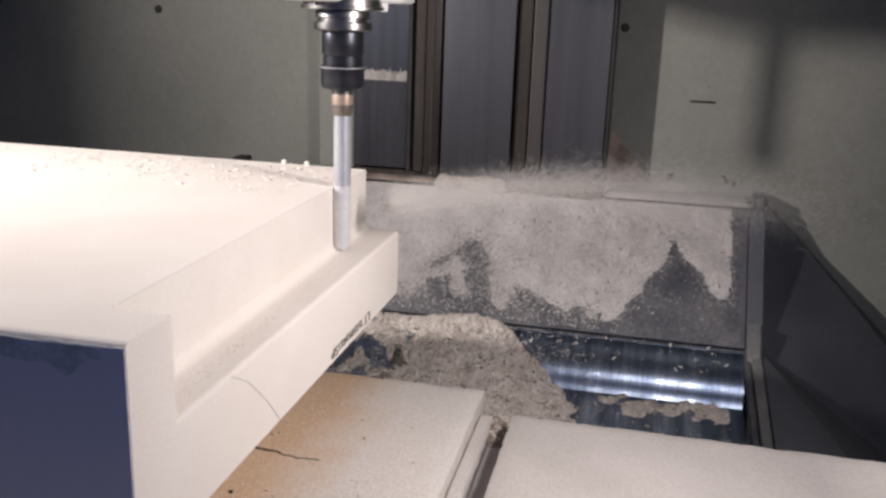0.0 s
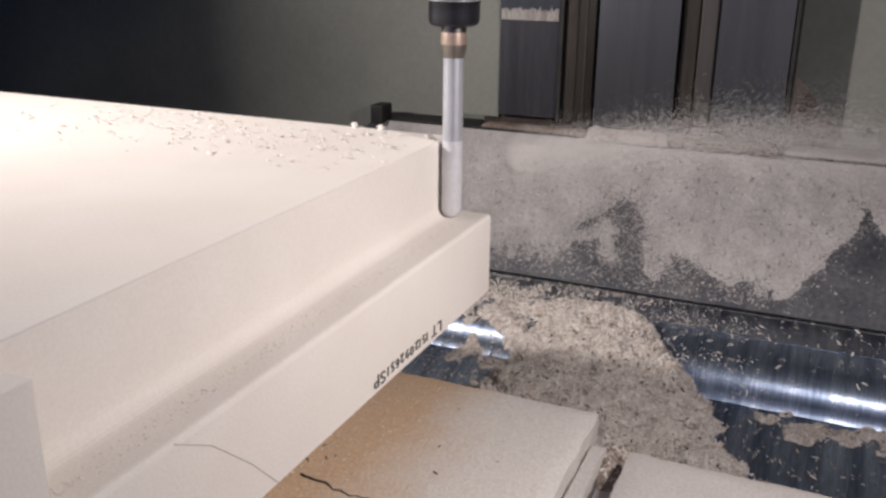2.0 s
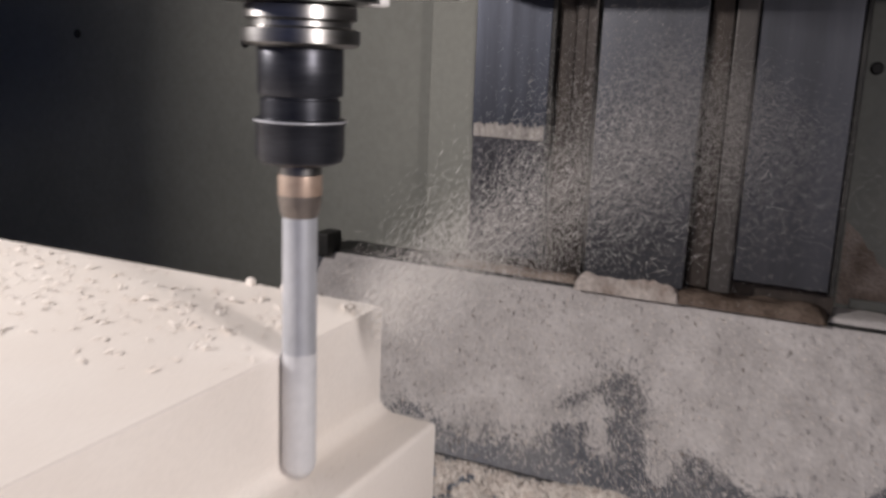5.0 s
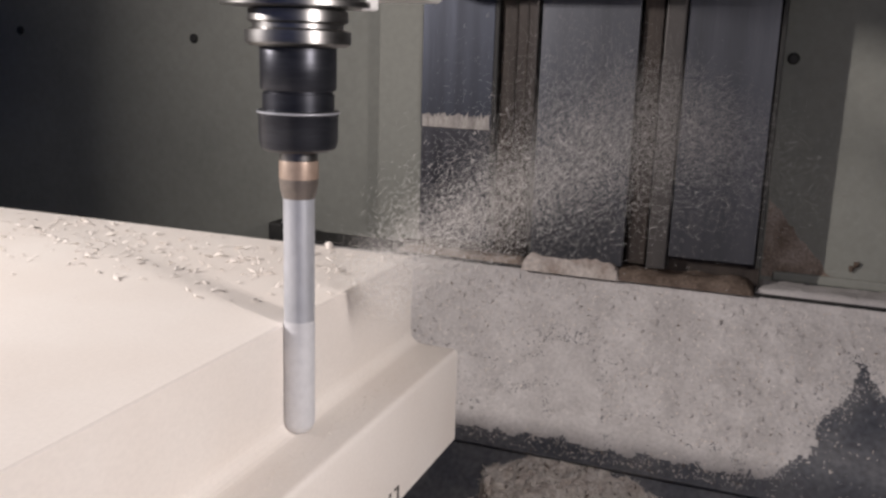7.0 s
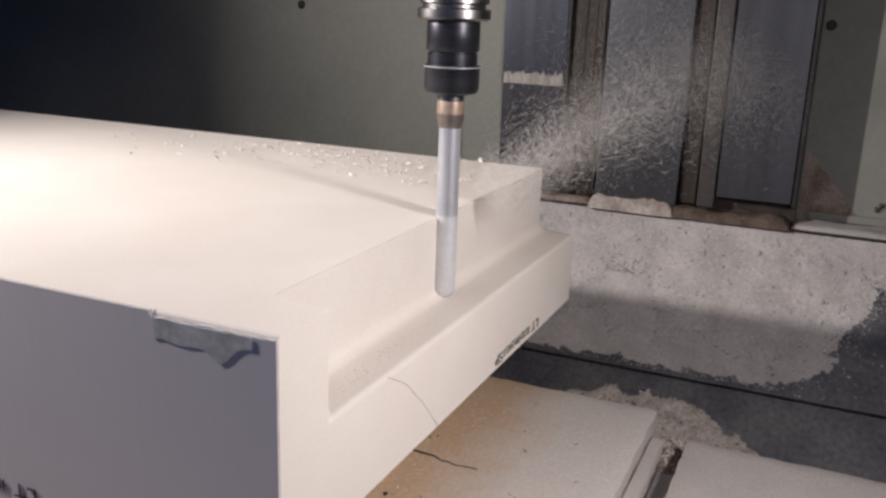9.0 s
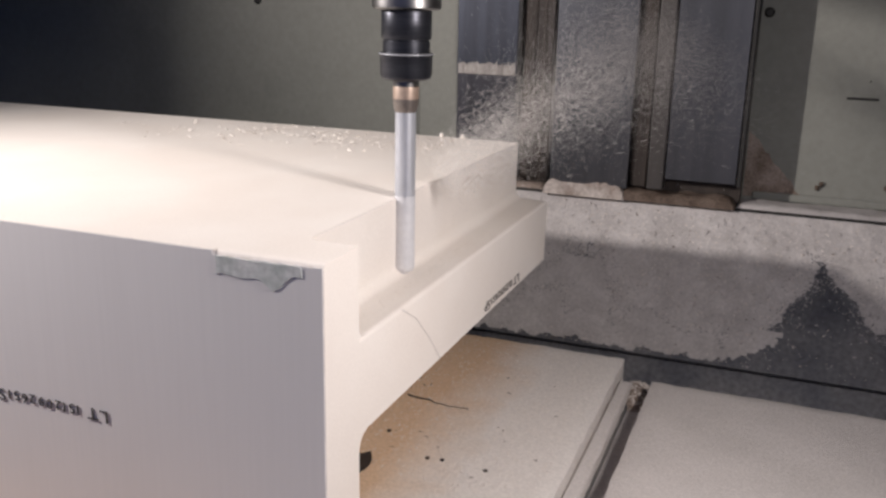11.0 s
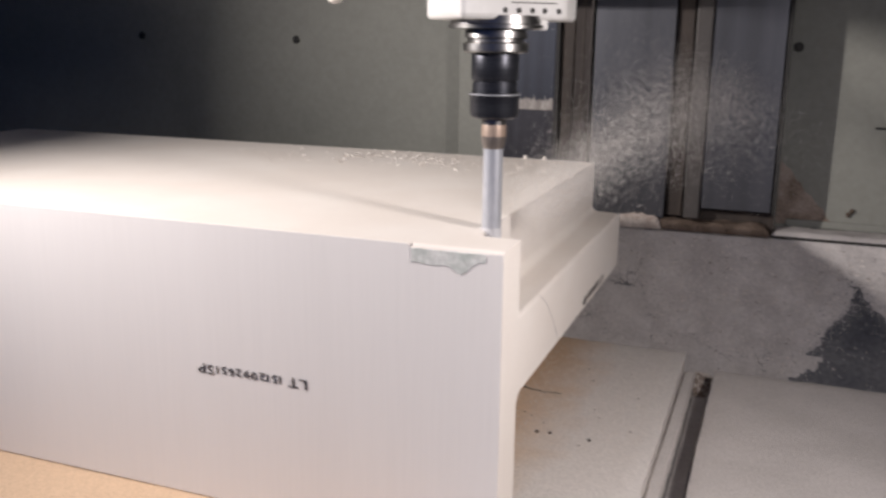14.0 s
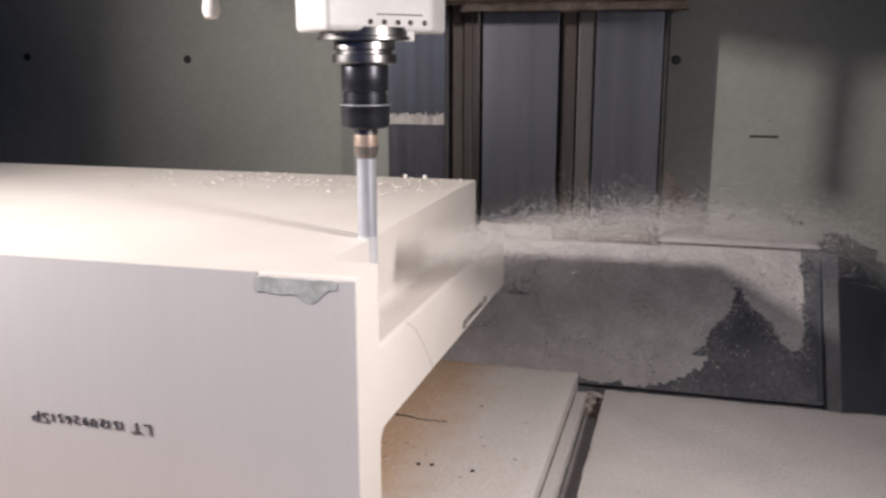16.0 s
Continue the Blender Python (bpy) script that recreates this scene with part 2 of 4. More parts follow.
def slivers(count, place, long_low, long_high, rng, wide=0.35, flat=0.3):
    """Many small curled chips as one mesh: place() gives a point and a normal direction."""
    verts, faces = [], []
    for _ in range(count):
        p, up = place()
        q = Vector(up).to_track_quat("Z", "Y").to_matrix() @ Euler((rng.uniform(-0.5, 0.5), rng.uniform(-0.5, 0.5), rng.uniform(0, 6.28))).to_matrix()
        a = rng.uniform(long_low, long_high)
        b = a * rng.uniform(0.5, 1.2) * wide
        c = b * flat
        base = len(verts)
        for sx, sy, sz in ((-1, -.6, 0), (-.2, -1, .5), (1, -.3, .1), (.9, .5, 0), (0, 1, .6), (-1, .4, .1), (0, 0, 1.6)):
            verts.append(Vector(p) + q @ Vector((sx * a, sy * b, sz * c + c)))
        for i in range(6):
            faces.append((base + i, base + (i + 1) % 6, base + 6))
    me = bpy.data.meshes.new("chips")
    me.from_pydata([tuple(v) for v in verts], [], faces)
    return me


def words(text, height, depth=0.0003):
    """Flat lettering as a mesh, its lower left corner at the origin."""
    cu = bpy.data.curves.new("lettering", "FONT")
    cu.body, cu.size, cu.extrude = text, height, depth
    ob = bpy.data.objects.new("lettering", cu)
    scene.collection.objects.link(ob)
    me = bpy.data.meshes.new_from_object(ob.evaluated_get(bpy.context.evaluated_depsgraph_get()))
    bpy.data.objects.remove(ob)
    return me


def lot_number():
    """A stamped lot number: tall letters before and after smaller, spaced figures."""
    bm = bmesh.new()
    x = 0.0
    for text, size, gap in (("LT", 0.0175, 0.004), ("1512", 0.0136, 0.001), ("09", 0.0136, 0.001), ("2651", 0.0136, 0.0015), ("SP", 0.0175, 0.0)):
        for k, letter in enumerate(text):
            me = words(letter, size)
            wide = max(v.co.x for v in me.vertices)
            me.transform(Matrix.Translation((x, 0.0006 * math.sin(5.0 * x * 100), 0)))
            bm.from_mesh(me)
            bpy.data.meshes.remove(me)
            x += wide + 0.0016
        x += gap
    me = bpy.data.meshes.new("lot_number")
    bm.to_mesh(me)
    bm.free()
    long = max(v.co.x for v in me.vertices)
    me.transform(Matrix.Diagonal((0.129 / long, 1, 1, 1)))
    return me


# ---------------------------------------------------------------- enclosure
BACK = 0.917          # inner face of the back wall


def enclosure():
    wall = thing("wall_north", box(-2.12, 1.40, BACK, BACK + 0.03, -0.95, 1.15), PAINT_GREEN,
                 "dark green-grey painted sheet steel back wall, dusty", "wall", kind="structure")
    # rolled lower hem of the wall sheet
    part("hem", box(0.285, 0.60, BACK - 0.006, BACK, -0.074, -0.060, 0.002), PAINT_GREEN, wall)
    thing("wall_west", box(-2.15, -2.10, -0.62, BACK + 0.03, -0.95, 1.15), PAINT_DARK,
          "dark painted sheet steel side wall", "wall", kind="structure")
    thing("wall_east", box(1.40, 1.45, -0.62, BACK + 0.03, -0.95, 1.15), PAINT_DARK,
          "dark painted sheet steel side wall", "wall", kind="structure")
    thing("ceiling", box(-2.15, 1.45, -0.62, BACK + 0.03, 1.15, 1.19), PAINT_DARK,
          "dark painted sheet steel roof of the machine", "ceiling", kind="structure")
    thing("floor", box(-2.15, 1.45, -0.62, BACK + 0.03, -0.99, -0.95), PAINT_DARK,
          "dark chip tray floor of the machine", "floor", kind="structure")
    # plugs in the back wall
    for x, z in ((-1.158, 0.258), (-0.747, 0.253), (0.279, 0.252)):
        bm = lathe([(0.0085, 0), (0.0085, 0.002), (0.006, 0.0045), (0.002, 0.005)], 20)
        bmesh.ops.rotate(bm, matrix=Matrix.Rotation(radians(90), 3, "X"), verts=bm.verts)
        bmesh.ops.translate(bm, vec=(x, BACK, z), verts=bm.verts)
        thing("wall_plug", bm, BLACK, "black rubber plug in the painted back wall", "plug", True, group="plugs of the back wall")
    # a thin slot cut into the wall sheet
    thing("slot_trim", box(0.419, 0.469, BACK - 0.0025, BACK, 0.1115, 0.1155, 0.001), BLACK,
          "narrow black slot in the back wall", "slot")
    thing("slot_trim", box(0.4515, 0.4535, BACK - 0.002, BACK, 0.142, 0.1445), BLACK, "small black hole in the back wall", "hole")


enclosure()


def side_chute(sign, x, far):
    """The sloping sheet beside the way cover that leads chips down."""
    bm = bmesh.new()
    low = -0.066 - abs(far - x)
    rows = [((x, BACK - 0.002, -0.066), (far, BACK - 0.002, low)), ((x, 0.652, -0.305), (far, 0.652, low - 0.03)), ((x, -0.6, -0.62), (far, -0.6, low - 0.05))]
    up = [[bm.verts.new(p) for p in r] for r in rows]
    dn = [[bm.verts.new((p[0], p[1], p[2] - 0.004)) for p in r] for r in rows]
    for k in (0, 1):
        bm.faces.new((up[k][0], up[k][1], up[k + 1][1], up[k + 1][0]))
        bm.faces.new((dn[k][0], dn[k + 1][0], dn[k + 1][1], dn[k][1]))
        for e in (0, 1):
            bm.faces.new((up[k][e], up[k + 1][e], dn[k + 1][e], dn[k][e]))
    bmesh.ops.recalc_face_normals(bm, faces=bm.faces)
    thing("chip_chute", bm, PAINT_DARK, "dark sloping sheet steel chip chute beside the cover", "chute", kind="structure")


side_chute(1, 0.578, 1.40)
side_chute(-1, -0.542, -1.40)

thing("ground", box(-7, 7, -7, 5, -1.20, -1.15), mat("workshop_concrete", (0.20, 0.20, 0.20), 0.8, second=(0.28, 0.275, 0.27), scale=1.5, bump=0.1, bump_scale=30),
      "grey concrete workshop floor under the machine", "floor", kind="structure")
thing("machine_base", box(-2.15, 1.45, -0.66, BACK + 0.03, -1.15, -0.992), PAINT_DARK, "dark painted base of the machine", "machine base", kind="structure")
thing("front_apron", box(-2.15, 1.45, -0.66, -0.625, -0.99, -0.46, 0.006), PAINT_GREEN, "green-grey painted front apron under the door opening", "machine panel", kind="structure")

# ---------------------------------------------------------------- column
COL = 0.834


def column():
    col = empty("machine_column", "machine column with steel cover sheets and two rusty vertical guide rails", "machine column")
    top = 0.95
    part("casting", box(-0.300, 0.266, COL + 0.030, BACK + 0.001, -0.075, top), RUST, col, "rust-stained cast iron behind the sheets")
    part("edge_strip", box(-0.345, -0.268, COL + 0.022, COL + 0.030, -0.060, top, 0.001), PAINT_GREEN, col)
    part("cover_sheet", box(-0.265, -0.147, COL + 0.012, COL + 0.018, -0.052, 0.130, 0.001), STEEL_DARK, col, "lower cover sheet, its shade put into a darker colour")
    part("cover_sheet", box(-0.265, -0.147, COL + 0.008, COL + 0.0115, 0.128, top, 0.001), STEEL_BLUE, col, "brushed stainless cover sheet")
    part("cover_sheet", box(-0.072, 0.071, COL, COL + 0.006, -0.062, top, 0.001), STEEL, col, "brushed stainless cover sheet")
    part("cover_sheet", box(0.137, 0.258, COL, COL + 0.006, -0.038, top, 0.001), STEEL, col, "brushed stainless cover sheet")
    part("edge_strip", box(0.2605, 0.2665, COL - 0.009, COL + 0.03, -0.040, top, 0.001), BLACK, col, "dark rubber edging")
    part("guide_rail", box(-0.108, -0.076, COL - 0.006, COL + 0.028, -0.058, top, 0.003), RAIL, col)
    part("rail_groove", box(-0.0945, -0.0905, COL - 0.0075, COL - 0.0055, -0.058, top, 0.0005), RUST, col)
    part("rail_lip", box(-0.146, -0.138, COL + 0.002, COL + 0.028, -0.058, top, 0.002), BLACK, col, "dark lip along the rail gap")
    part("rail_lip", box(-0.137, -0.112, COL + 0.012, COL + 0.028, -0.058, top, 0.002), RUST, col)
    part("guide_rail", box(0.107, 0.1355, COL - 0.006, COL + 0.028, -0.058, top, 0.003), RAIL_PALE, col, "dust-paled guide rail")
    part("rail_lip", box(0.074, 0.103, COL + 0.012, COL + 0.028, -0.058, top, 0.002), RUST, col)
    # the worn lower border of the left sheet, dust caught in its scratches
    edge = [(-0.262 + 0.112 * i / 56, 0.149 + 0.012 * noise.noise(Vector((i * 1.3, 0.0, 3.0))) + 0.004 * noise.noise(Vector((i * 4.1, 2.0, 1.0)))) for i in range(57)]
    part("worn_border", prism([(-0.262, 0.1285)] + edge + [(-0.150, 0.1285)], COL + 0.0072, COL + 0.0079, axis="y"), SCUFF, col, "bright scuffed border with dust in it")
    return col


column()


def crust(name, x0, x1, y0, y1, z, high, material, label, seed):
    """A low ridge of caked dust with a ragged outline."""
    def h(x, y):
        e = min((x - x0) / 0.012, (x1 - x) / 0.012, (y - y0) / 0.012, (y1 - y) / 0.012, 1)
        return z + max(0.0, e) ** 0.5 * high * (0.85 + 0.45 * fbm(x, y, 30, 5, seed)) - 0.001
    n = max(10, int((x1 - x0) / 0.004))
    return thing(name, rough_sheet(x0, x1, y0, y1, n, max(6, int((y1 - y0) / 0.004)), h), material, label, "dust", True, kind="stuff")


# the shelf at the foot of column and wall, and what has settled on it
thing("rear_shelf", box(-0.53, 0.585, 0.8415, BACK - 0.001, -0.0845, -0.0795, 0.001), BLACK, "dark edge of the narrow shelf under the back wall", "shelf", kind="structure")
crust("dust_ridge", -0.082, 0.070, 0.820, 0.846, -0.080, 0.029, DUST_TAN, "pale ridge of packed dust at the column foot", 3.1)
crust("dust_ridge", 0.060, 0.262, 0.824, 0.900, -0.080, 0.020, MUD_WET, "dark brown caked dust at the column foot", 5.7)
crust("dust_ridge", 0.262, 0.552, 0.8425, 0.916, -0.0800, 0.010, DUST, "pale settled dust along the back wall", 8.3)
crust("dust_ridge", -0.30, -0.08, 0.842, 0.900, -0.080, 0.012, MUD, "brown caked dust at the column foot", 9.9)

for x, z in ((0.391, -0.045), (0.500, -0.036), (0.506, -0.043), (0.522, -0.047), (0.397, -0.038)):
    bm = bmesh.new()
    bmesh.ops.create_icosphere(bm, subdivisions=2, radius=0.0042)
    for v in bm.verts:
        v.co *= 1 + 0.7 * noise.noise(v.co * 300 + Vector((x * 50, 0, 0)))
    bmesh.ops.translate(bm, vec=(x, BACK - 0.003, z), verts=bm.verts)
    thing("dark_chip", bm, MUD_WET, "small dark chip stuck to the foot of the back wall", "chip", True, group="chips on the back wall")
film = [(0.268, -0.07)] + [(0.268 + 0.10 * i / 24, 0.045 - 0.0045 * i + 0.018 * fbm(i * 0.06, 0, 6, 3, 2.0)) for i in range(25)] + [(0.368, -0.07)]
thing("mud_film", prism(film, BACK - 0.0012, BACK - 0.0003, axis="y"), MUD, "brown film of dried dust on the back wall", "dust", kind="stuff")

# stop blocks at both ends of the shelf
thing("stop_block", box(0.558, 0.586, 0.855, 0.905, -0.089, -0.060, 0.004), BLACK, "small black rubber stop block at the cover corner", "stop block")
thing("stop_block", box(-0.532, -0.504, 0.815, 0.86, -0.089, -0.050, 0.003), BLACK, "small black rubber stop block at the cover corner", "stop block")

# ---------------------------------------------------------------- way cover, fixed upper plate
TOP_Y, TOP_Z, LOW_Y, LOW_Z = 0.840, -0.085, 0.652, -0.299
SLOPE = math.atan2(TOP_Z - LOW_Z, TOP_Y - LOW_Y)
LENGTH = math.hypot(TOP_Y - LOW_Y, TOP_Z - LOW_Z)


def upper_cover():
    plate = empty("way_cover", "fixed sloping way cover plate, dark steel under settled dust", "way cover")
    bm = box(-0.53, 0.548, 0, LENGTH, -0.004, 0, 0.0008)
    part("plate", bm, COVER_DULL, plate)
    part("lip", box(-0.53, 0.548, -0.003, 0.003, -0.008, 0.0009, 0.0006), COVER_DULL, plate)
    part("side_frame", box(0.5495, 0.578, -0.02, LENGTH, -0.02, 0.001, 0.001), PAINT_DARK, plate, "dark side frame")
    part("side_seal", box(0.5385, 0.5475, 0.004, LENGTH, 0.0, 0.002, 0.0008), PAINT_DARK, plate)
    part("inner_plate", box(-0.53, 0.548, -0.11, 0.002, -0.021, -0.017, 0.0008), COVER_DULL, plate)
    # local y runs up the slope from the lower lip
    plate.matrix_world = pose(0, LOW_Y, LOW_Z, math.degrees(SLOPE), 0, 0)
    return plate


upper_cover()
# the loose side rail that the sliding cover pushes up the slope
side_rail = thing("side_rail", box(0.5505, 0.5745, -0.36, 0.0, 0.0025, 0.012, 0.002), PAINT_GREY, "worn grey rail sliding along the edge of the cover", "rail")
side_rail.matrix_world = pose(0, LOW_Y, LOW_Z, math.degrees(SLOPE), 0, 0) @ pose(0, LENGTH - 0.241, 0)
# fixed guide beside the sliding cover
bm = box(0.5585, 0.576, -0.9, 0.0, -0.03, -0.004, 0.002)
guide = thing("cover_guide", bm, PAINT_GREY, "worn grey guide strip beside the sliding cover", "guide strip")
guide.matrix_world = pose(0, LOW_Y, LOW_Z, 15.4, 0, 0)


def dust_mask(x, y):
    """Above 0 where dust lies on the sloping plate; y up the slope from the lip."""
    v = LENGTH - y
    n = fbm(x, y, 22, 5, 2.0)
    edge = (0.230 + 0.035 * min(1.0, max(0.0, (x - 0.06) / 0.4)) if x > 0.03 else 0.243 - 0.05 * max(0.0, 1 - abs(x + 0.03) / 0.06)) + 0.06 * n + 0.02 * fbm(x, y, 80, 3, 3.0)
    m = edge - v

    def bare(ax, av, bx, bv, r):
        t = ((x - ax) * (bx - ax) + (v - av) * (bv - av)) / ((bx - ax) ** 2 + (bv - av) ** 2)
        t = min(1.0, max(0.0, t))
        return math.hypot(x - ax - t * (bx - ax), v - av - t * (bv - av)) - r
    # the slid-off tongue beside the middle
    m = min(m, bare(0.012, 0.135, 0.046, 0.225, 0.025) + 0.022 * n, bare(0.0, 0.145, -0.052, 0.178, 0.011) + 0.025 * n)
    d = math.hypot((x + 0.035) / 0.052, (v - 0.192 - 0.3 * (x + 0.035) * -1) / 0.009)
    if d < 1.0:
        m = max(m, 0.01)
    # the bare wedge towards the side, with a strip of dust left standing beyond it
    if v > 0.064:
        left = 0.404 - 0.17 * min(0.063, v - 0.064) - 0.66 * max(0.0, v - 0.127)
        right = 0.404 + 0.74 * (v - 0.064)
        strip = min(x - right, 0.192 + 0.06 * max(0.0, 1 - abs(x - 0.488) / 0.014) - v)
        m = min(m, max(left - x, strip) + 0.022 * n + 0.010 * fbm(x, y, 90, 3, 9.0))
    m = min(m, (0.514 + 0.010 * n) - x)
    return m


def cover_dust():
    def h(x, y):
        m = max(0.0, min(0.03, dust_mask(x, y)))
        return 0.0008 + 0.10 * m * (0.7 + 0.8 * fbm(x, y, 60, 4, 7.0)) + 0.0015 * fbm(x, y, 160, 3, 1.0) * (m > 0.005)
    bm = rough_sheet(-0.52, 0.535, 0.001, LENGTH - 0.001, 330, 96, h, dust_mask)
    ob = thing("dust_layer", bm, DUST, "grey-beige milling dust settled on the sloping cover", "dust", True, kind="stuff")
    ob.matrix_world = pose(0, LOW_Y, LOW_Z, math.degrees(SLOPE), 0, 0)
    rng = random.Random(4)

    def place():
        while True:
            x, y = rng.uniform(-0.5, 0.53), rng.uniform(0.002, LENGTH - 0.01)
            m = dust_mask(x, y)
            if (m > 0 and rng.random() < 0.6) or (m <= 0 and rng.random() < (0.9 if x < 0.28 else 0.10)):
                return (x, y, max(0.0008, h(x, y) if m > 0 else 0.0008)), (0, 0, 1)

    def near_edge(side):
        def pick():
            while True:
                x, y = rng.uniform(-0.5, 0.53), rng.uniform(0.002, LENGTH - 0.01)
                m = dust_mask(x, y) * side
                if m > 0 and rng.random() < math.exp(-m / 0.012) * (1.0 if x < 0.28 else 0.3):
                    return (x, y, h(x, y) if side > 0 else 0.0006), (0, 0, 1)
        return pick
    for count, side, lo, hi, material, label in ((6500, -1, 0.0005, 0.0019, DUST, "fine dust specks on the bare steel of the sloping cover"),
                                                 (2600, 1, 0.0005, 0.0017, COVER_DULL, "bare specks along the edge of the dust on the cover")):
        me = slivers(count, near_edge(side), lo, hi, rng, wide=0.6)
        me.materials.append(material)
        o = tagged(new("dust_specks", me), label, "dust", kind="stuff")
        o.matrix_world = ob.matrix_world.copy()
    def clod():
        while True:
            x, y = rng.uniform(-0.5, 0.51), rng.uniform(0.01, LENGTH - 0.01)
            if dust_mask(x, y) > 0.012 and rng.random() < 0.35 + 1.3 * fbm(x, y, 14, 3, 6.0):
                return (x, y, h(x, y)), (0, 0, 1)
    me = slivers(480, clod, 0.0020, 0.0060, rng, wide=0.7, flat=0.22)
    me.materials.append(DUST)
    o = tagged(new("dust_clods", me), "small clods of packed dust on the sloping cover", "dust", kind="stuff")
    o.matrix_world = ob.matrix_world.copy()
    for count, lo, hi, material, name in ((3000, 0.0008, 0.003, CHIP, "loose_chips"), (2600, 0.0006, 0.0022, DUST_PALE, "loose_chips"), (320, 0.001, 0.0035, CHIP_DARK, "dark_chips")):
        me = slivers(count, place, lo, hi, rng)
        me.materials.append(material)
        o = tagged(new(name, me), "loose chips scattered over the sloping cover", "chips", kind="stuff")
        o.matrix_world = ob.matrix_world.copy()


cover_dust()


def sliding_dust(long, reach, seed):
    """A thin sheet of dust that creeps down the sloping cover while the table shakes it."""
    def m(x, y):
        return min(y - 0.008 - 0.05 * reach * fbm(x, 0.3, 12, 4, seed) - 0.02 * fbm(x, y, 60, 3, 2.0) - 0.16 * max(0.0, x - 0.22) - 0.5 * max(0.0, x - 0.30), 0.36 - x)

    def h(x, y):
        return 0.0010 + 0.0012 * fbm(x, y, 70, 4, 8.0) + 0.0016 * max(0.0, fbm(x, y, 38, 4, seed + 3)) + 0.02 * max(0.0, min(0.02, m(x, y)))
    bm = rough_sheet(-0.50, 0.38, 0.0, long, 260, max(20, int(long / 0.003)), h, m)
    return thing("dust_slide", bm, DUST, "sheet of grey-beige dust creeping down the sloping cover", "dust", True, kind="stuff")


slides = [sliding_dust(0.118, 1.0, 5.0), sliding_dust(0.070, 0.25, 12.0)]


# ---------------------------------------------------------------- spindle
def spindle_head():
    head = empty("spindle_head", "white enamelled spindle head of the milling machine, its spindle turning", "spindle head")
    outline = [(-0.070, -0.005), (-0.010, -0.072), (0.063, 0.021), (0.055, 0.100), (-0.060, 0.100)]
    bm = prism(outline, 0.280, 0.75)
    bmesh.ops.bevel(bm, geom=list(bm.edges), offset=0.005, segments=3, affect="EDGES", profile=0.5)
    part("housing", bm, WHITE_PAINT, head)
    face = Vector((-0.010, -0.072, 0)).lerp
    corner, out = Vector((0.063, 0.021, 0)), Vector((0.787, -0.617, 0))

    def on_face(bm, share, z, proud):
        """Turns a part built along z so that it sits on the slanting front."""
        q = out.to_track_quat("Z", "Y").to_matrix().to_4x4()
        p = face(corner, share) + out * proud
        bmesh.ops.transform(bm, matrix=Matrix.Translation((p.x, p.y, z)) @ q, verts=bm.verts)
        return bm
    part("neck", box(-0.11, 0.13, 0.072, 0.66, 0.42, 0.95, 0.008), PAINT_GREEN, head, "grey-green casting behind the housing")
    part("headstock", box(-0.29, 0.30, 0.64, 0.828, 0.352, 0.98, 0.006), MUD, head, "dust-browned casting on the column")
    # screws along the lower edge of the front
    for share in (0.40, 0.53, 0.66, 0.78, 0.92):
        part("screw", on_face(lathe([(0.0026, 0), (0.0026, 0.0010), (0.0012, 0.0014)], 14), share, 0.2885, -0.0002), BLACK, head)
    bm = lathe([(0.0085, 0), (0.0085, 0.001), (0.0070, 0.0012)], 28)
    bmesh.ops.scale(bm, vec=(1, 1.9, 1), verts=bm.verts)
    part("sight_hole", on_face(bm, 0.66, 0.335, -0.0002), BLACK, head, "dark oblong opening")
    part("seam", on_face(box(-0.026, 0.026, -0.0005, 0.0005, 0, 0.0008), 0.68, 0.2955, -0.0002), BLACK, head, "fine dark panel seam")
    part("air_nozzle", on_face(box(-0.006, 0.006, -0.007, 0.008, -0.016, 0, 0.002), 0.80, 0.278, -0.004), WHITE_PAINT, head)
    part("spindle_nose", lathe([(0.020, 0.284), (0.043, 0.284), (0.0435, 0.2765), (0.0455, 0.2755), (0.0455, 0.2725), (0.030, 0.2715)], 64),
         CHROME, head, "bright ground steel nose ring", True)
    return head


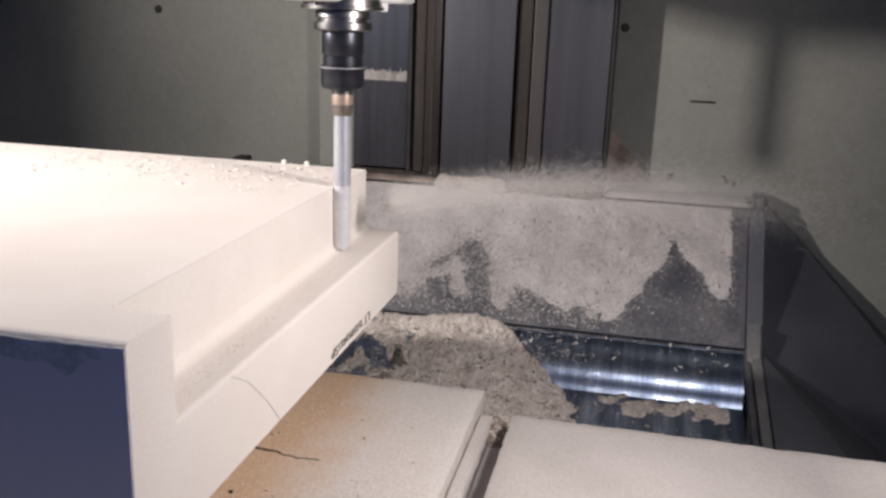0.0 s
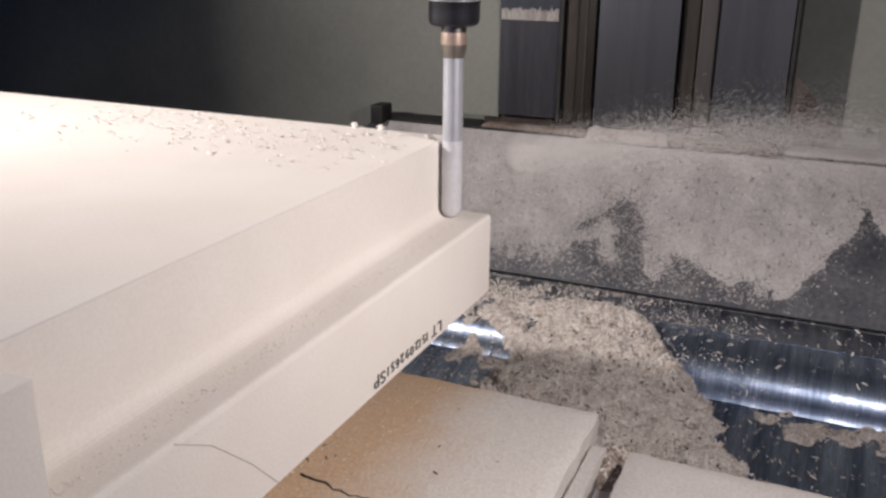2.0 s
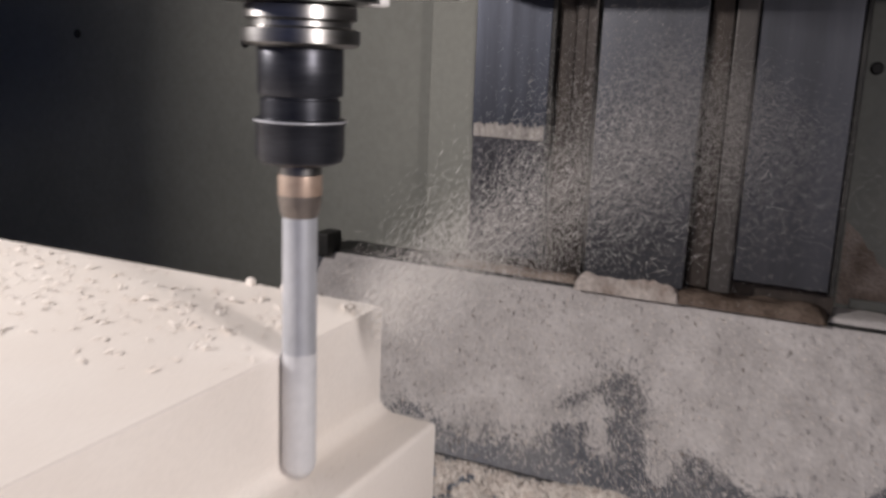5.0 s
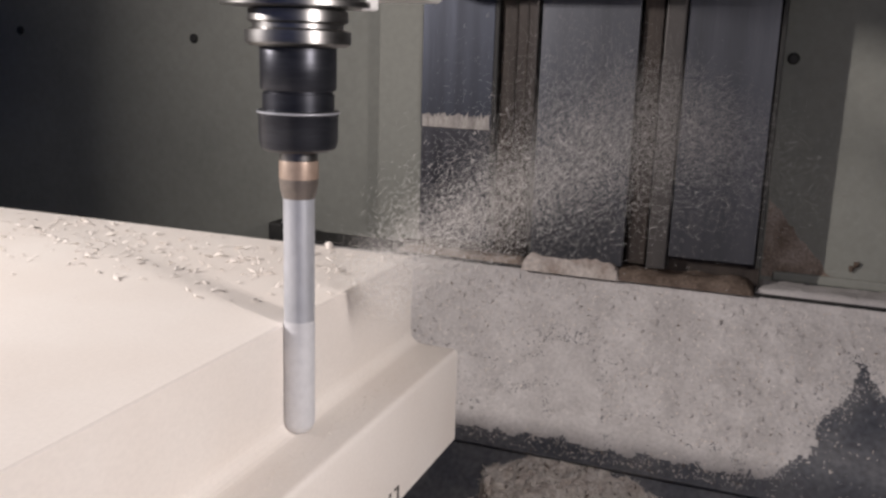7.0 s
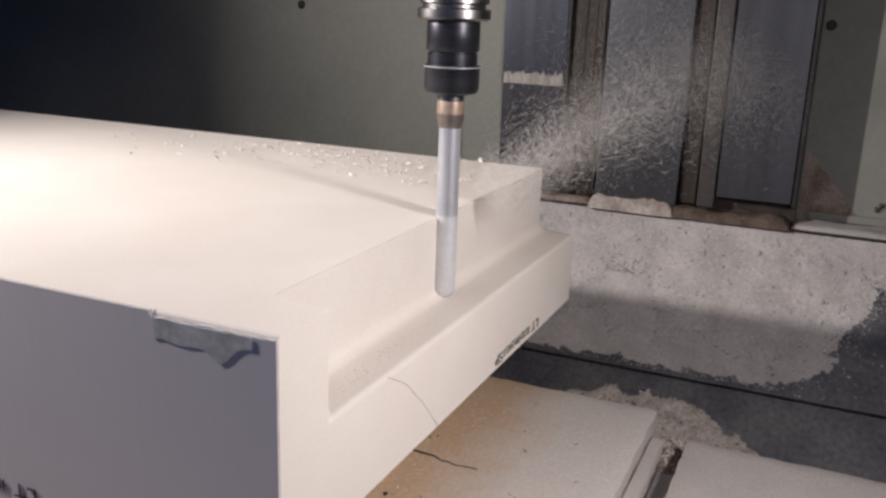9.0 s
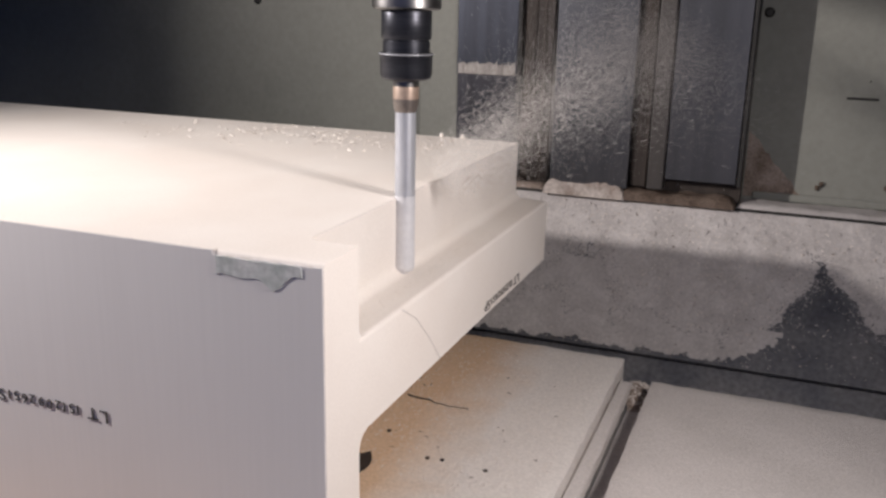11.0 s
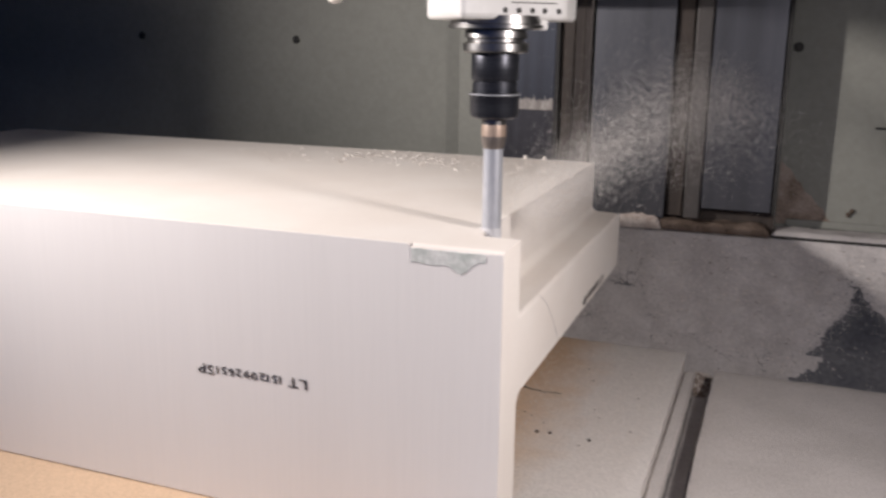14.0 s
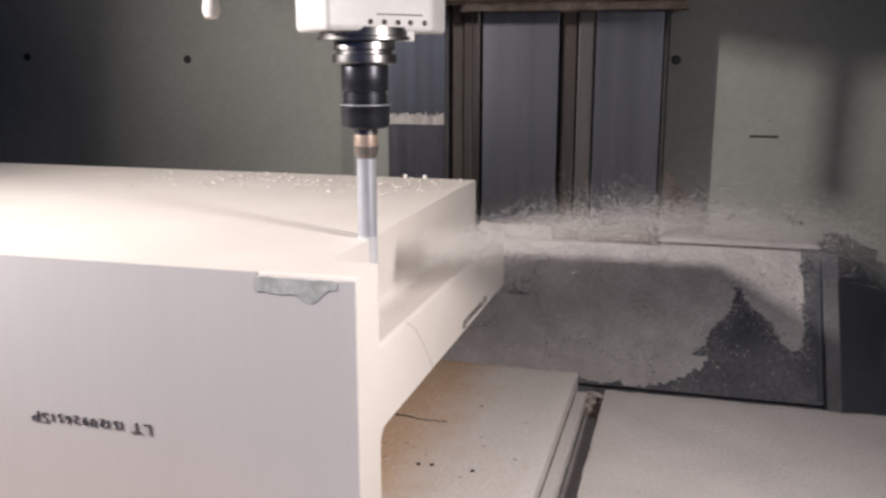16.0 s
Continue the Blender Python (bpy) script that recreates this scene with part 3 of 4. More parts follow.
def tool_holder():
    holder = empty("tool_holder", "blackened steel collet chuck with a long ball-nosed cutter", "tool holder")
    part("flange", lathe([(0.024, 0.272), (0.0295, 0.2705), (0.030, 0.264), (0.0270, 0.2625), (0.0270, 0.2600), (0.0315, 0.2585), (0.0315, 0.2515), (0.0290, 0.2495), (0.0215, 0.2490)], 64),
         CHROME, holder, "bright steel gripper flange", True)
    part("body", lathe([(0.0228, 0.2495), (0.0230, 0.2490), (0.0230, 0.2250), (0.0223, 0.2238), (0.0206, 0.2234), (0.0206, 0.2222), (0.0217, 0.2218), (0.0217, 0.2120)], 64), HOLDER, holder, "", True)
    part("collet_nut", lathe([(0.018, 0.2125), (0.0243, 0.2118), (0.0250, 0.2105), (0.0245, 0.2092), (0.0240, 0.2080), (0.0240, 0.1930), (0.0228, 0.1890), (0.0200, 0.1872), (0.0136, 0.1868)], 64),
         HOLDER, holder, "dark collet nut with a thin pale rim", True)
    part("nut_rim", lathe([(0.0244, 0.2096), (0.0252, 0.2104), (0.0252, 0.2109), (0.0244, 0.2114)], 64), CARBIDE, holder, "", True)
    part("collet", lathe([(0.0118, 0.1872), (0.0118, 0.1815), (0.0105, 0.1805)], 40), CHROME, holder, "", True)
    cutter = part("cutter", lathe([(0.0098, 0.162), (0.0098, 0.078), (0.0100, 0.074)], 40), CARBIDE, holder, "polished cutter, smooth by its spin", True)
    part("shank", lathe([(0.0120, 0.1812), (0.0122, 0.1800), (0.0122, 0.1700)], 40), SHANK, cutter, "resin-stained tan shank", True)
    part("shank_cone", lathe([(0.0122, 0.1700), (0.0121, 0.1665), (0.0108, 0.1600), (0.0098, 0.1575)], 40), SHANK_GREY, cutter, "", True)
    ball = [(0.0100 * math.cos(a), 0.0100 - 0.0100 * math.sin(a)) for a in [i * math.pi / 2 / 8 for i in range(8)]]
    part("cutting_end", lathe([(0.0098, 0.0785), (0.0100, 0.074)] + ball + [(0.0004, 0.0)], 40), CUTTER_PALE, cutter, "paler cutting end, from the block's top downwards", True)
    return holder


spindle_head()
tool_holder()

# fuzzy dust hanging under the headstock
crust("hanging_dust", -0.10, 0.30, 0.76, 0.838, 0.338, 0.022, MUD, "brown dust caked under the headstock edge", 11.0)


def probe():
    """A nozzle that hangs from an unseen arm, added on the spindle's neck."""
    ob = empty("coolant_nozzle", "white plastic nozzle hanging from an added, unseen arm beside the spindle", "nozzle")
    part("tip", lathe([(0.004, 0.0), (0.0085, 0.0025), (0.0108, 0.008), (0.0110, 0.014), (0.0098, 0.022), (0.0086, 0.027)], 28), PROBE, ob, "", True)
    part("stem", lathe([(0.0084, 0.027), (0.0092, 0.034), (0.0092, 0.134)], 28), PROBE, ob, "", True)
    # out of view, added to cut the west lamp's light off the upper wall
    part("arm", box(-0.100, 0.160, -0.085, 0.110, 0.130, 0.165, 0.004), PAINT_GREEN, ob, "unseen grey-green arm, added to hold the nozzle and shade the upper wall")
    ob.location = (-0.262, 0.173, 0.302)
    return ob


probe()

# ---------------------------------------------------------------- what rides on the table (built at the table's place at the start)
riders = []


def fillet(cx, cz, r, a0, a1, n=6):
    return [(cx + r * math.cos(radians(a0 + (a1 - a0) * i / n)), cz + r * math.sin(radians(a0 + (a1 - a0) * i / n))) for i in range(n + 1)]


LEFT, RIGHT, TOPZ, BOTZ = -1.15, 0.036, 0.076, -0.2345
INNER, FRONT, FLANGE, REAR = -0.0085, -0.505, -0.449, 0.118


def block():
    ob = empty("foam_block", "large white tooling board block with a milled step along its side", "workpiece")
    outline = [(LEFT, BOTZ), (LEFT, TOPZ), (INNER - 0.001, TOPZ), (INNER, TOPZ - 0.001)]
    outline += fillet(INNER + 0.011, 0.011, 0.011, 180, 270)
    outline += [(RIGHT - 0.012, -0.0005)] + fillet(RIGHT - 0.004, -0.0045, 0.004, 90, 0, 3)
    outline += [(RIGHT, -0.083), (RIGHT - 0.001, -0.084)] + fillet(-0.130, -0.094, 0.010, 90, 180) + [(-0.14, BOTZ)]
    part("body", prism(outline, FLANGE, REAR, axis="y"), FOAM, ob)
    # the flange, its upper front edge broken off towards the corner
    bm = prism([(FRONT + 0.001, BOTZ), (FRONT + 0.001, TOPZ), (FLANGE, TOPZ), (FLANGE, BOTZ)], LEFT, -0.056, axis="x")
    prism([(FRONT + 0.001, BOTZ), (FRONT + 0.001, TOPZ - 0.0030), (FRONT + 0.002, TOPZ - 0.0014), (FRONT + 0.004, TOPZ - 0.0004), (FRONT + 0.006, TOPZ), (FLANGE, TOPZ), (FLANGE, BOTZ)], -0.056, RIGHT, bm, axis="x")
    # rounded inner corner of the upper step
    c = [(INNER, FLANGE), (INNER + 0.011, FLANGE)] + [(INNER + 0.011 - 0.011 * math.sin(radians(a)), FLANGE + 0.011 - 0.011 * math.cos(radians(a))) for a in (15, 30, 45, 60, 75, 90)]
    prism(c, 0.008, TOPZ, bm)
    # quarter rounds where flange and ledge meet above and below
    prism([(FLANGE, 0.0)] + [(FLANGE + 0.010 - 0.010 * math.cos(radians(a)), 0.010 - 0.010 * math.sin(radians(a))) for a in (0, 22, 45, 67, 90)], INNER, RIGHT, bm, axis="x")
    prism([(FLANGE, -0.084)] + [(FLANGE + 0.014 - 0.014 * math.cos(radians(a)), -0.098 + 0.014 * math.sin(radians(a))) for a in (0, 22, 45, 67, 90)], -0.139, RIGHT, bm, axis="x")
    part("flange", bm, FOAM, ob)
    edge = [(-0.056 + 0.0915 * i / 30, TOPZ - 0.0032 + 0.003 * fbm(i * 0.05, 0, 7, 3, 8.0)) for i in range(31)]
    part("front_face", prism([(LEFT, BOTZ), (LEFT, TOPZ - 0.0005), (-0.058, TOPZ - 0.0005)] + edge + [(RIGHT - 0.0005, BOTZ)], FRONT, FRONT + 0.001, axis="y"), FOAM_SAWN, ob, "sawn front face with fine upright saw marks")
    # green residue along the top edge of the front
    n = 46
    low = [(-0.054 + 0.073 * i / n, TOPZ - 0.018 - 0.004 * fbm(i * 0.02, 0, 6, 3, 4.0) - 0.006 * math.exp(-((i - 31) / 5) ** 2) + 0.006 * min(1.0, max(0.0, (i - 34) / 8))) for i in range(n + 1)]
    part("residue", prism([(-0.054, TOPZ - 0.004)] + low + [(0.019, TOPZ - 0.005)] + [(0.019 - 0.073 * i / 20, TOPZ - 0.0042 + 0.0025 * fbm(i * 0.07, 0, 9, 3, 6.0)) for i in range(1, 20)], FRONT - 0.0006, FRONT + 0.0004, axis="y"), GLUE, ob, "grey-green glue residue")
    # stamps
    for name, m in (("stamp", pose(-0.168, FRONT - 0.0006, -0.078, 90, 180, 0)), ("stamp", pose(RIGHT + 0.0006, -0.004, -0.0685, 90, 180, 90))):
        me = lot_number()
        me.materials.append(INK)
        s = new(name, me)
        s.parent = ob
        s.matrix_basis = m @ Matrix.Diagonal((1.03, 0.88, 1, 1))
        tagged(s, "black lot number stamped upside down")
    # a pencil line on the ledge's outer side
    bm = bmesh.new()
    pts = [(-0.365, -0.003), (-0.335, -0.020), (-0.300, -0.052), (-0.272, -0.083)]
    for (y0, z0), (y1, z1) in zip(pts, pts[1:]):
        q = [(y0, z0), (y1, z1), (y1, z1 + 0.0006), (y0, z0 + 0.0006)]
        prism(q, RIGHT - 0.0005, RIGHT + 0.0004, bm, axis="x")
    part("pencil_line", bm, DUST, ob, "thin grey line")
    riders.append(ob)
    return ob


block()


def crumbs():
    """Chips lying on the block's top and along its ledge."""
    rng = random.Random(11)

    def on_top():
        while True:
            x, y = rng.gauss(-0.19, 0.16), rng.gauss(0.04, 0.05)
            if -0.9 < x < INNER - 0.006 and -0.35 < y < REAR - 0.004:
                return (x, y, TOPZ), (0, 0, 1)

    def on_ledge():
        return (rng.gauss(0.016, 0.004), rng.uniform(-0.43, 0.112), 0.0), (0, 0, 1)

    def on_board():
        return (rng.uniform(-0.1, 0.13), rng.uniform(-0.25, 0.17), -0.236), (0, 0, 1)
    for count, place, lo, hi, material, label in (
            (360, on_top, 0.0012, 0.0052, FOAM, "white chips lying on top of the block"),
            (60, on_top, 0.0010, 0.0036, CHIP, "curled tan chips lying on top of the block"),
            (700, on_ledge, 0.0005, 0.0014, FOAM, "fine white crumbs on the milled ledge"),
            (1500, on_board, 0.0006, 0.0026, FOAM, "white crumbs on the board under the block"),
            (26, on_board, 0.0010, 0.0040, CHIP_DARK, "dark chips on the board under the block")):
        me = slivers(count, place, lo, hi, rng, flat=0.7)
        me.materials.append(material)
        riders.append(tagged(new("loose_chips", me), label, "chips", kind="stuff"))
    for x in (-0.118, -0.087):
        bm = bmesh.new()
        bmesh.ops.create_icosphere(bm, subdivisions=2, radius=0.0035)
        for v in bm.verts:
            v.co *= 1 + 0.5 * noise.noise(v.co * 400)
        bmesh.ops.translate(bm, vec=(x, REAR - 0.003, TOPZ + 0.002), verts=bm.verts)
        riders.append(thing("foam_crumb", bm, FOAM, "white lump of foam on the block's back edge", "crumb", True, group="lumps on the block"))


crumbs()


def ragged_board(name, x0, x1, y0, y1, z0, z1, material, label, seed):
    """A board with worn, slightly uneven edges."""
    nx, ny = max(8, int((x1 - x0) / 0.012)), max(8, int((y1 - y0) / 0.012))
    bm = bmesh.new()
    rows = []
    for j in range(ny + 1):
        row = []
        for i in range(nx + 1):
            x, y = x0 + (x1 - x0) * i / nx, y0 + (y1 - y0) * j / ny
            z = z1 + 0.0016 * fbm(x, y, 25, 3, seed)
            if i in (0, nx) or j in (0, ny):
                x += 0.0030 * fbm(y, x, 40, 3, seed + 1)
                y += 0.0030 * fbm(x, y, 40, 3, seed + 2)
                z -= 0.0025 + 0.003 * abs(fbm(x, y, 60, 3, seed + 3))
            row.append(bm.verts.new((x, y, z)))
        rows.append(row)
    for j in range(ny):
        for i in range(nx):
            bm.faces.new((rows[j][i], rows[j][i + 1], rows[j + 1][i + 1], rows[j + 1][i]))
    rim = rows[0] + [r[-1] for r in rows[1:]] + rows[-1][-2::-1] + [r[0] for r in rows[-2:0:-1]]
    low = [bm.verts.new((v.co.x, v.co.y, z0)) for v in rim]
    n = len(rim)
    for i in range(n):
        bm.faces.new((rim[i], low[i], low[(i + 1) % n], rim[(i + 1) % n]))
    bm.faces.new(low)
    bmesh.ops.recalc_face_normals(bm, faces=bm.faces)
    ob = thing(name, bm, material, label, "board", True)
    riders.append(ob)
    return ob


BOARD = -0.236
ragged_board("support_board", -1.16, 0.147, -0.70, 0.188, -0.272, BOARD, BOARD_TOP, "fibreboard under the block, tan where sheltered, white with dust", 1.0)
ragged_board("support_board", 0.196, 0.760, -0.70, 0.124, -0.272, BOARD, DUST_PALE, "dust-whitened fibreboard beside the groove on the table", 2.0)
ragged_board("spacer_strip", 0.149, 0.166, -0.70, 0.150, -0.272, -0.254, DUST_PALE, "narrow dusty strip beside the groove on the table", 3.0)


def board_marks():
    rng = random.Random(3)
    bm = bmesh.new()
    x, y = -0.09, -0.058
    for i in range(14):
        nx, ny = x + 0.0062, y + rng.uniform(-0.004, 0.003)
        w = 0.0009 * (1.3 - i / 14)
        prism([(x, y - w), (nx, ny - w), (nx, ny + w), (x, y + w)], BOARD - 0.001, BOARD + 0.0012, bm)
        x, y = nx, ny
    riders.append(thing("crack", bm, BLACK, "fine dark crack in the bare fibreboard", "crack"))
    for hx, hy in ((-0.003, -0.203), (0.014, -0.201), (0.066, -0.204), (-0.07, -0.16), (-0.06, -0.235)):
        bm = lathe([(0.0022, BOARD - 0.002), (0.0026, BOARD + 0.0014), (0.0008, BOARD + 0.0016)], 12)
        bmesh.ops.translate(bm, vec=(hx, hy, 0), verts=bm.verts)
        riders.append(thing("screw_hole", bm, RUST, "small dark screw hole in the board", "hole", group="screw holes in the board"))


board_marks()
blot = [(-0.072 + (0.016 + 0.010 * noise.noise(Vector((math.cos(a), math.sin(a), 2.0)) * 1.7)) * math.cos(a), -0.262 + (0.045 + 0.022 * noise.noise(Vector((math.cos(a), math.sin(a), 5.0)) * 1.9)) * math.sin(a)) for a in [i * math.tau / 36 for i in range(36)]]
riders.append(thing("dark_patch", prism(blot, BOARD - 0.001, BOARD + 0.0014), RUST, "dark irregular patch on the bare fibreboard", "stain"))


def groove_pile():
    """Chips that have dropped into the end of the groove between the boards."""
    def h(x, y):
        d = math.hypot((x - 0.172) / 0.034, (y - 0.150) / 0.050)
        return -0.281 + 0.020 * max(0.0, 1 - d * d) + 0.004 * fbm(x, y, 60, 4, 3.0)
    pile = thing("groove_chips", rough_sheet(0.135, 0.212, 0.095, 0.205, 26, 36, h, lambda x, y: h(x, y) + 0.279), MUD,
                 "brown and beige chips fallen into the groove's end", "chips", True, kind="stuff")
    riders.append(pile)
    rng = random.Random(17)

    def place():
        while True:
            x, y = rng.uniform(0.138, 0.21), rng.uniform(0.10, 0.20)
            if h(x, y) > -0.278:
                return (x, y, h(x, y)), (rng.uniform(-0.4, 0.4), rng.uniform(-0.4, 0.4), 1)
    for count, material in ((420, CHIP), (90, FOAM), (180, CHIP_DARK)):
        me = slivers(count, place, 0.0010, 0.0040, rng, flat=0.5)
        me.materials.append(material)
        riders.append(tagged(new("loose_chips", me), "loose chips on the pile at the groove's end", "chips", kind="stuff"))


groove_pile()


def machine_table():
    t = empty("machine_table", "grey cast iron machine table with lengthwise slots", "machine table")
    for x0, x1 in ((-1.25, -0.62), (-0.60, -0.22), (-0.20, 0.168), (0.188, 0.52), (0.54, 0.90)):
        part("table_bar", box(x0, x1, -0.62, 0.175, -0.330, -0.273, 0.003), IRON, t)
    part("slot_floor", box(-1.25, 0.90, -0.62, 0.172, -0.40, -0.279, 0.003), DUST, t)
    riders.append(t)


machine_table()


# telescoping lower cover that follows the table, with the heap of chips on it
PITCH = math.atan2(0.067, 0.244)


PROFILE = [(0.40, -0.114), (0.02, -0.0095), (0.0, -0.004)]
# rolled step of the telescoping plate
PROFILE += [(-0.040 + 0.065 * math.sin(radians(a)), -0.069 + 0.065 * math.cos(radians(a))) for a in (0, -7, -14, -21, -28, -35, -42, -49, -56, -63)]
PROFILE += [(-0.106, -0.046), (-0.13, -0.040), (-0.62, -0.008)]


def plate_z(y):
    """Height of the sliding plate at y along its slope."""
    for (y0, z0), (y1, z1) in zip(PROFILE, PROFILE[1:]):
        if y1 <= y <= y0:
            return z1 + (z0 - z1) * (y - y1) / (y0 - y1)
    return -0.01


def lower_cover():
    c = empty("sliding_cover", "bright sliding way cover plate behind the table, strewn with chips", "way cover")
    prof = PROFILE
    bm = bmesh.new()
    up = [[bm.verts.new((x, y, z)) for y, z in prof] for x in (-0.52, 0.545)]
    lo = [[bm.verts.new((x, y, z - 0.004)) for y, z in prof] for x in (-0.52, 0.545)]
    for k in range(len(prof) - 1):
        bm.faces.new((up[0][k], up[0][k + 1], up[1][k + 1], up[1][k]))
        bm.faces.new((lo[0][k], lo[1][k], lo[1][k + 1], lo[0][k + 1]))
    for side in (0, 1):
        a = [bm.verts.new(v.co) for v in up[side]]
        b = [bm.verts.new(v.co) for v in lo[side]]
        for k in range(len(prof) - 1):
            bm.faces.new((a[k], a[k + 1], b[k + 1], b[k]))
    bmesh.ops.recalc_face_normals(bm, faces=bm.faces)
    part("plate", bm, COVER_STEEL, c, "", True)
    part("rear_section", prism([(0.004, -0.0035), (0.02, -0.0080), (0.40, -0.1125), (0.40, -0.1185), (0.004, -0.0095)], -0.515, 0.540, axis="x"), COVER_FILM, c, "dust-filmed rear section")
    part("edge_rib", box(0.5465, 0.556, -0.62, 0.40, -0.012, 0.004, 0.001), COVER_DULL, c)
    c.matrix_world = pose(0, LOW_Y, LOW_Z - 0.012, math.degrees(PITCH), 0, 0)
    riders.append(c)
    return c


lower_cover()


def heap_height(x, y):
    """Height of the chip heap over the sliding cover; y up the slope, 0 under the fixed lip."""
    wide = 0.125 + 0.42 * max(0.0, -y)
    d = (x - (0.03 - 0.25 * y)) / wide
    run = math.exp(-d * d * 1.3) * min(1.0, max(0.0, (0.035 - y) / 0.05))
    n = fbm(x, y, 26, 4, 6.0)
    h = 0.036 * run * (1 + 0.3 * n) - 0.012 + 0.009 * n
    if h < 0.008:
        h -= (0.008 - h) * 5
    base = plate_z(y) + (0.0005 if y < 0 else 0.003)
    # chips drifted against the foot of the roll, and thin patches beside the heap
    drift = max(0.0, 1 - ((y + 0.135) / 0.045) ** 2) * min(1.0, max(0.0, (x - 0.20) / 0.14))
    beside = max(0.0, 1 - abs(x + 0.12) / 0.25) * max(0.0, 1 - abs(y + 0.05) / 0.16)
    thin = base - 0.006 + 0.0075 * drift + 0.009 * beside + 0.030 * n * (drift + beside)
    return max(h, thin)


def chip_heap():
    m = pose(0, LOW_Y, LOW_Z - 0.012, math.degrees(PITCH), 0, 0)
    bm = rough_sheet(-0.36, 0.52, -0.46, 0.11, 220, 140, lambda x, y: max(plate_z(y) - 0.001, heap_height(x, y)) + 0.0016 * fbm(x, y, 160, 3, 2.0),
                     lambda x, y: heap_height(x, y) - plate_z(y))
    ob = thing("chip_heap", bm, CHIP, "heap of beige milling chips behind the table", "chips", True, kind="stuff")
    ob.matrix_world = m
    riders.append(ob)
    rng = random.Random(8)

    def place():
        while True:
            x, y = rng.uniform(-0.36, 0.52), rng.uniform(-0.46, 0.11)
            over = heap_height(x, y) - plate_z(y)
            near = max(0.035, 0.30 - 1.6 * abs(x + 0.02)) if y > -0.2 else 0.03
            if over > 0 or rng.random() < near * (0.5 + fbm(x, y, 18, 3, 4.0)):
                return (x, y, plate_z(y) + max(0.0005 if y < 0 else 0.003, over)), (rng.uniform(-0.4, 0.4), rng.uniform(-0.4, 0.4), 1)

    def strewn():
        while True:
            x, y = rng.uniform(-0.40, 0.52), rng.uniform(-0.30, 0.16)
            over = heap_height(x, y) - plate_z(y)
            if over <= 0 and rng.random() < max(0.06, 1 - 2.4 * abs(x + 0.06 + 0.3 * y)) * max(0.1, 0.4 + 1.4 * fbm(x, y, 22, 4, 4.0)):
                return (x, y, plate_z(y) + (0.0005 if y < 0 else 0.003)), (rng.uniform(-0.2, 0.2), rng.uniform(-0.2, 0.2), 1)
    me = slivers(5600, strewn, 0.0006, 0.0032, rng, flat=0.5)
    me.materials.append(DUST_PALE)
    o = tagged(new("strewn_dust", me), "pale dust specks strewn on the sliding cover plate", "dust", kind="stuff")
    o.matrix_world = m
    riders.append(o)
    for count, lo, hi, material in ((9000, 0.0014, 0.0062, CHIP), (8600, 0.0012, 0.0058, FOAM), (1100, 0.0014, 0.0056, CHIP_DARK)):
        me = slivers(count, place, lo, hi, rng, flat=0.5)
        me.materials.append(material)
        o = tagged(new("loose_chips", me), "beige and brown chips over the heap behind the table", "chips", kind="stuff")
        o.matrix_world = m
        riders.append(o)


chip_heap()


# ---------------------------------------------------------------- flying chips
def airborne():
    m = bpy.data.materials.new("airborne_dust")
    m.use_nodes = True
    nt = m.node_tree
    out = nt.nodes["Material Output"]
    d, tr, mx = nt.nodes.new("ShaderNodeBsdfDiffuse"), nt.nodes.new("ShaderNodeBsdfTranslucent"), nt.nodes.new("ShaderNodeMixShader")
    for n in (d, tr):
        n.inputs[0].default_value = (0.86, 0.84, 0.82, 1)
    nt.links.new(d.outputs[0], mx.inputs[1])
    nt.links.new(tr.outputs[0], mx.inputs[2])
    clear, thin = nt.nodes.new("ShaderNodeBsdfTransparent"), nt.nodes.new("ShaderNodeMixShader")
    thin.inputs[0].default_value = 0.55
    nt.links.new(mx.outputs[0], thin.inputs[1])
    nt.links.new(clear.outputs[0], thin.inputs[2])
    nt.links.new(thin.outputs[0], out.inputs[0])
    return m


AIRBORNE = airborne()


def streaks(count, spread, seed, length, thick, flat=0.5, arc=1.0):
    """A fan of chips flying along local x from the cutter, thinning as it opens."""
    rng = random.Random(seed)
    verts, faces = [], []
    for _ in range(count):
        s = rng.random() ** 1.25
        r = 0.06 + 0.66 * s
        az, el = rng.gauss(0, spread), rng.gauss(0, spread * flat)
        d = Vector((math.cos(az) * math.cos(el), math.sin(az) * math.cos(el), math.sin(el)))
        clump = noise.noise(Vector((r * 9, az * 14, el * 14 + seed)))
        start = Vector((0, rng.gauss(0, 0.012), rng.gauss(0, 0.010)))
        p = start + d * r * (1 + 0.04 * clump) + Vector((0, 0, (0.10 * s - 0.13 * s * s) * arc + 0.006 * clump))
        a = length * rng.uniform(0.3, 1.3) * (0.4 + s)
        w = thick * rng.uniform(0.5, 1.4)
        along = (d + Vector((rng.gauss(0, 0.07), rng.gauss(0, 0.07), rng.gauss((0.139 - 0.36 * s) * arc, 0.08)))).normalized() * a
        side = along.cross(Vector((rng.gauss(0, 1), rng.gauss(0, 1), rng.gauss(0, 1)))).normalized() * w
        up = along.cross(side).normalized() * w
        base = len(verts)
        verts += [p - along, p + side, p - side * 0.5 + up * 0.87, p - side * 0.5 - up * 0.87, p + along]
        for i, j in ((1, 2), (2, 3), (3, 1)):
            faces += [(base, base + j, base + i), (base + 4, base + i, base + j)]
    me = bpy.data.meshes.new("flying_chips")
    me.from_pydata([tuple(v) for v in verts], [], faces)
    return me


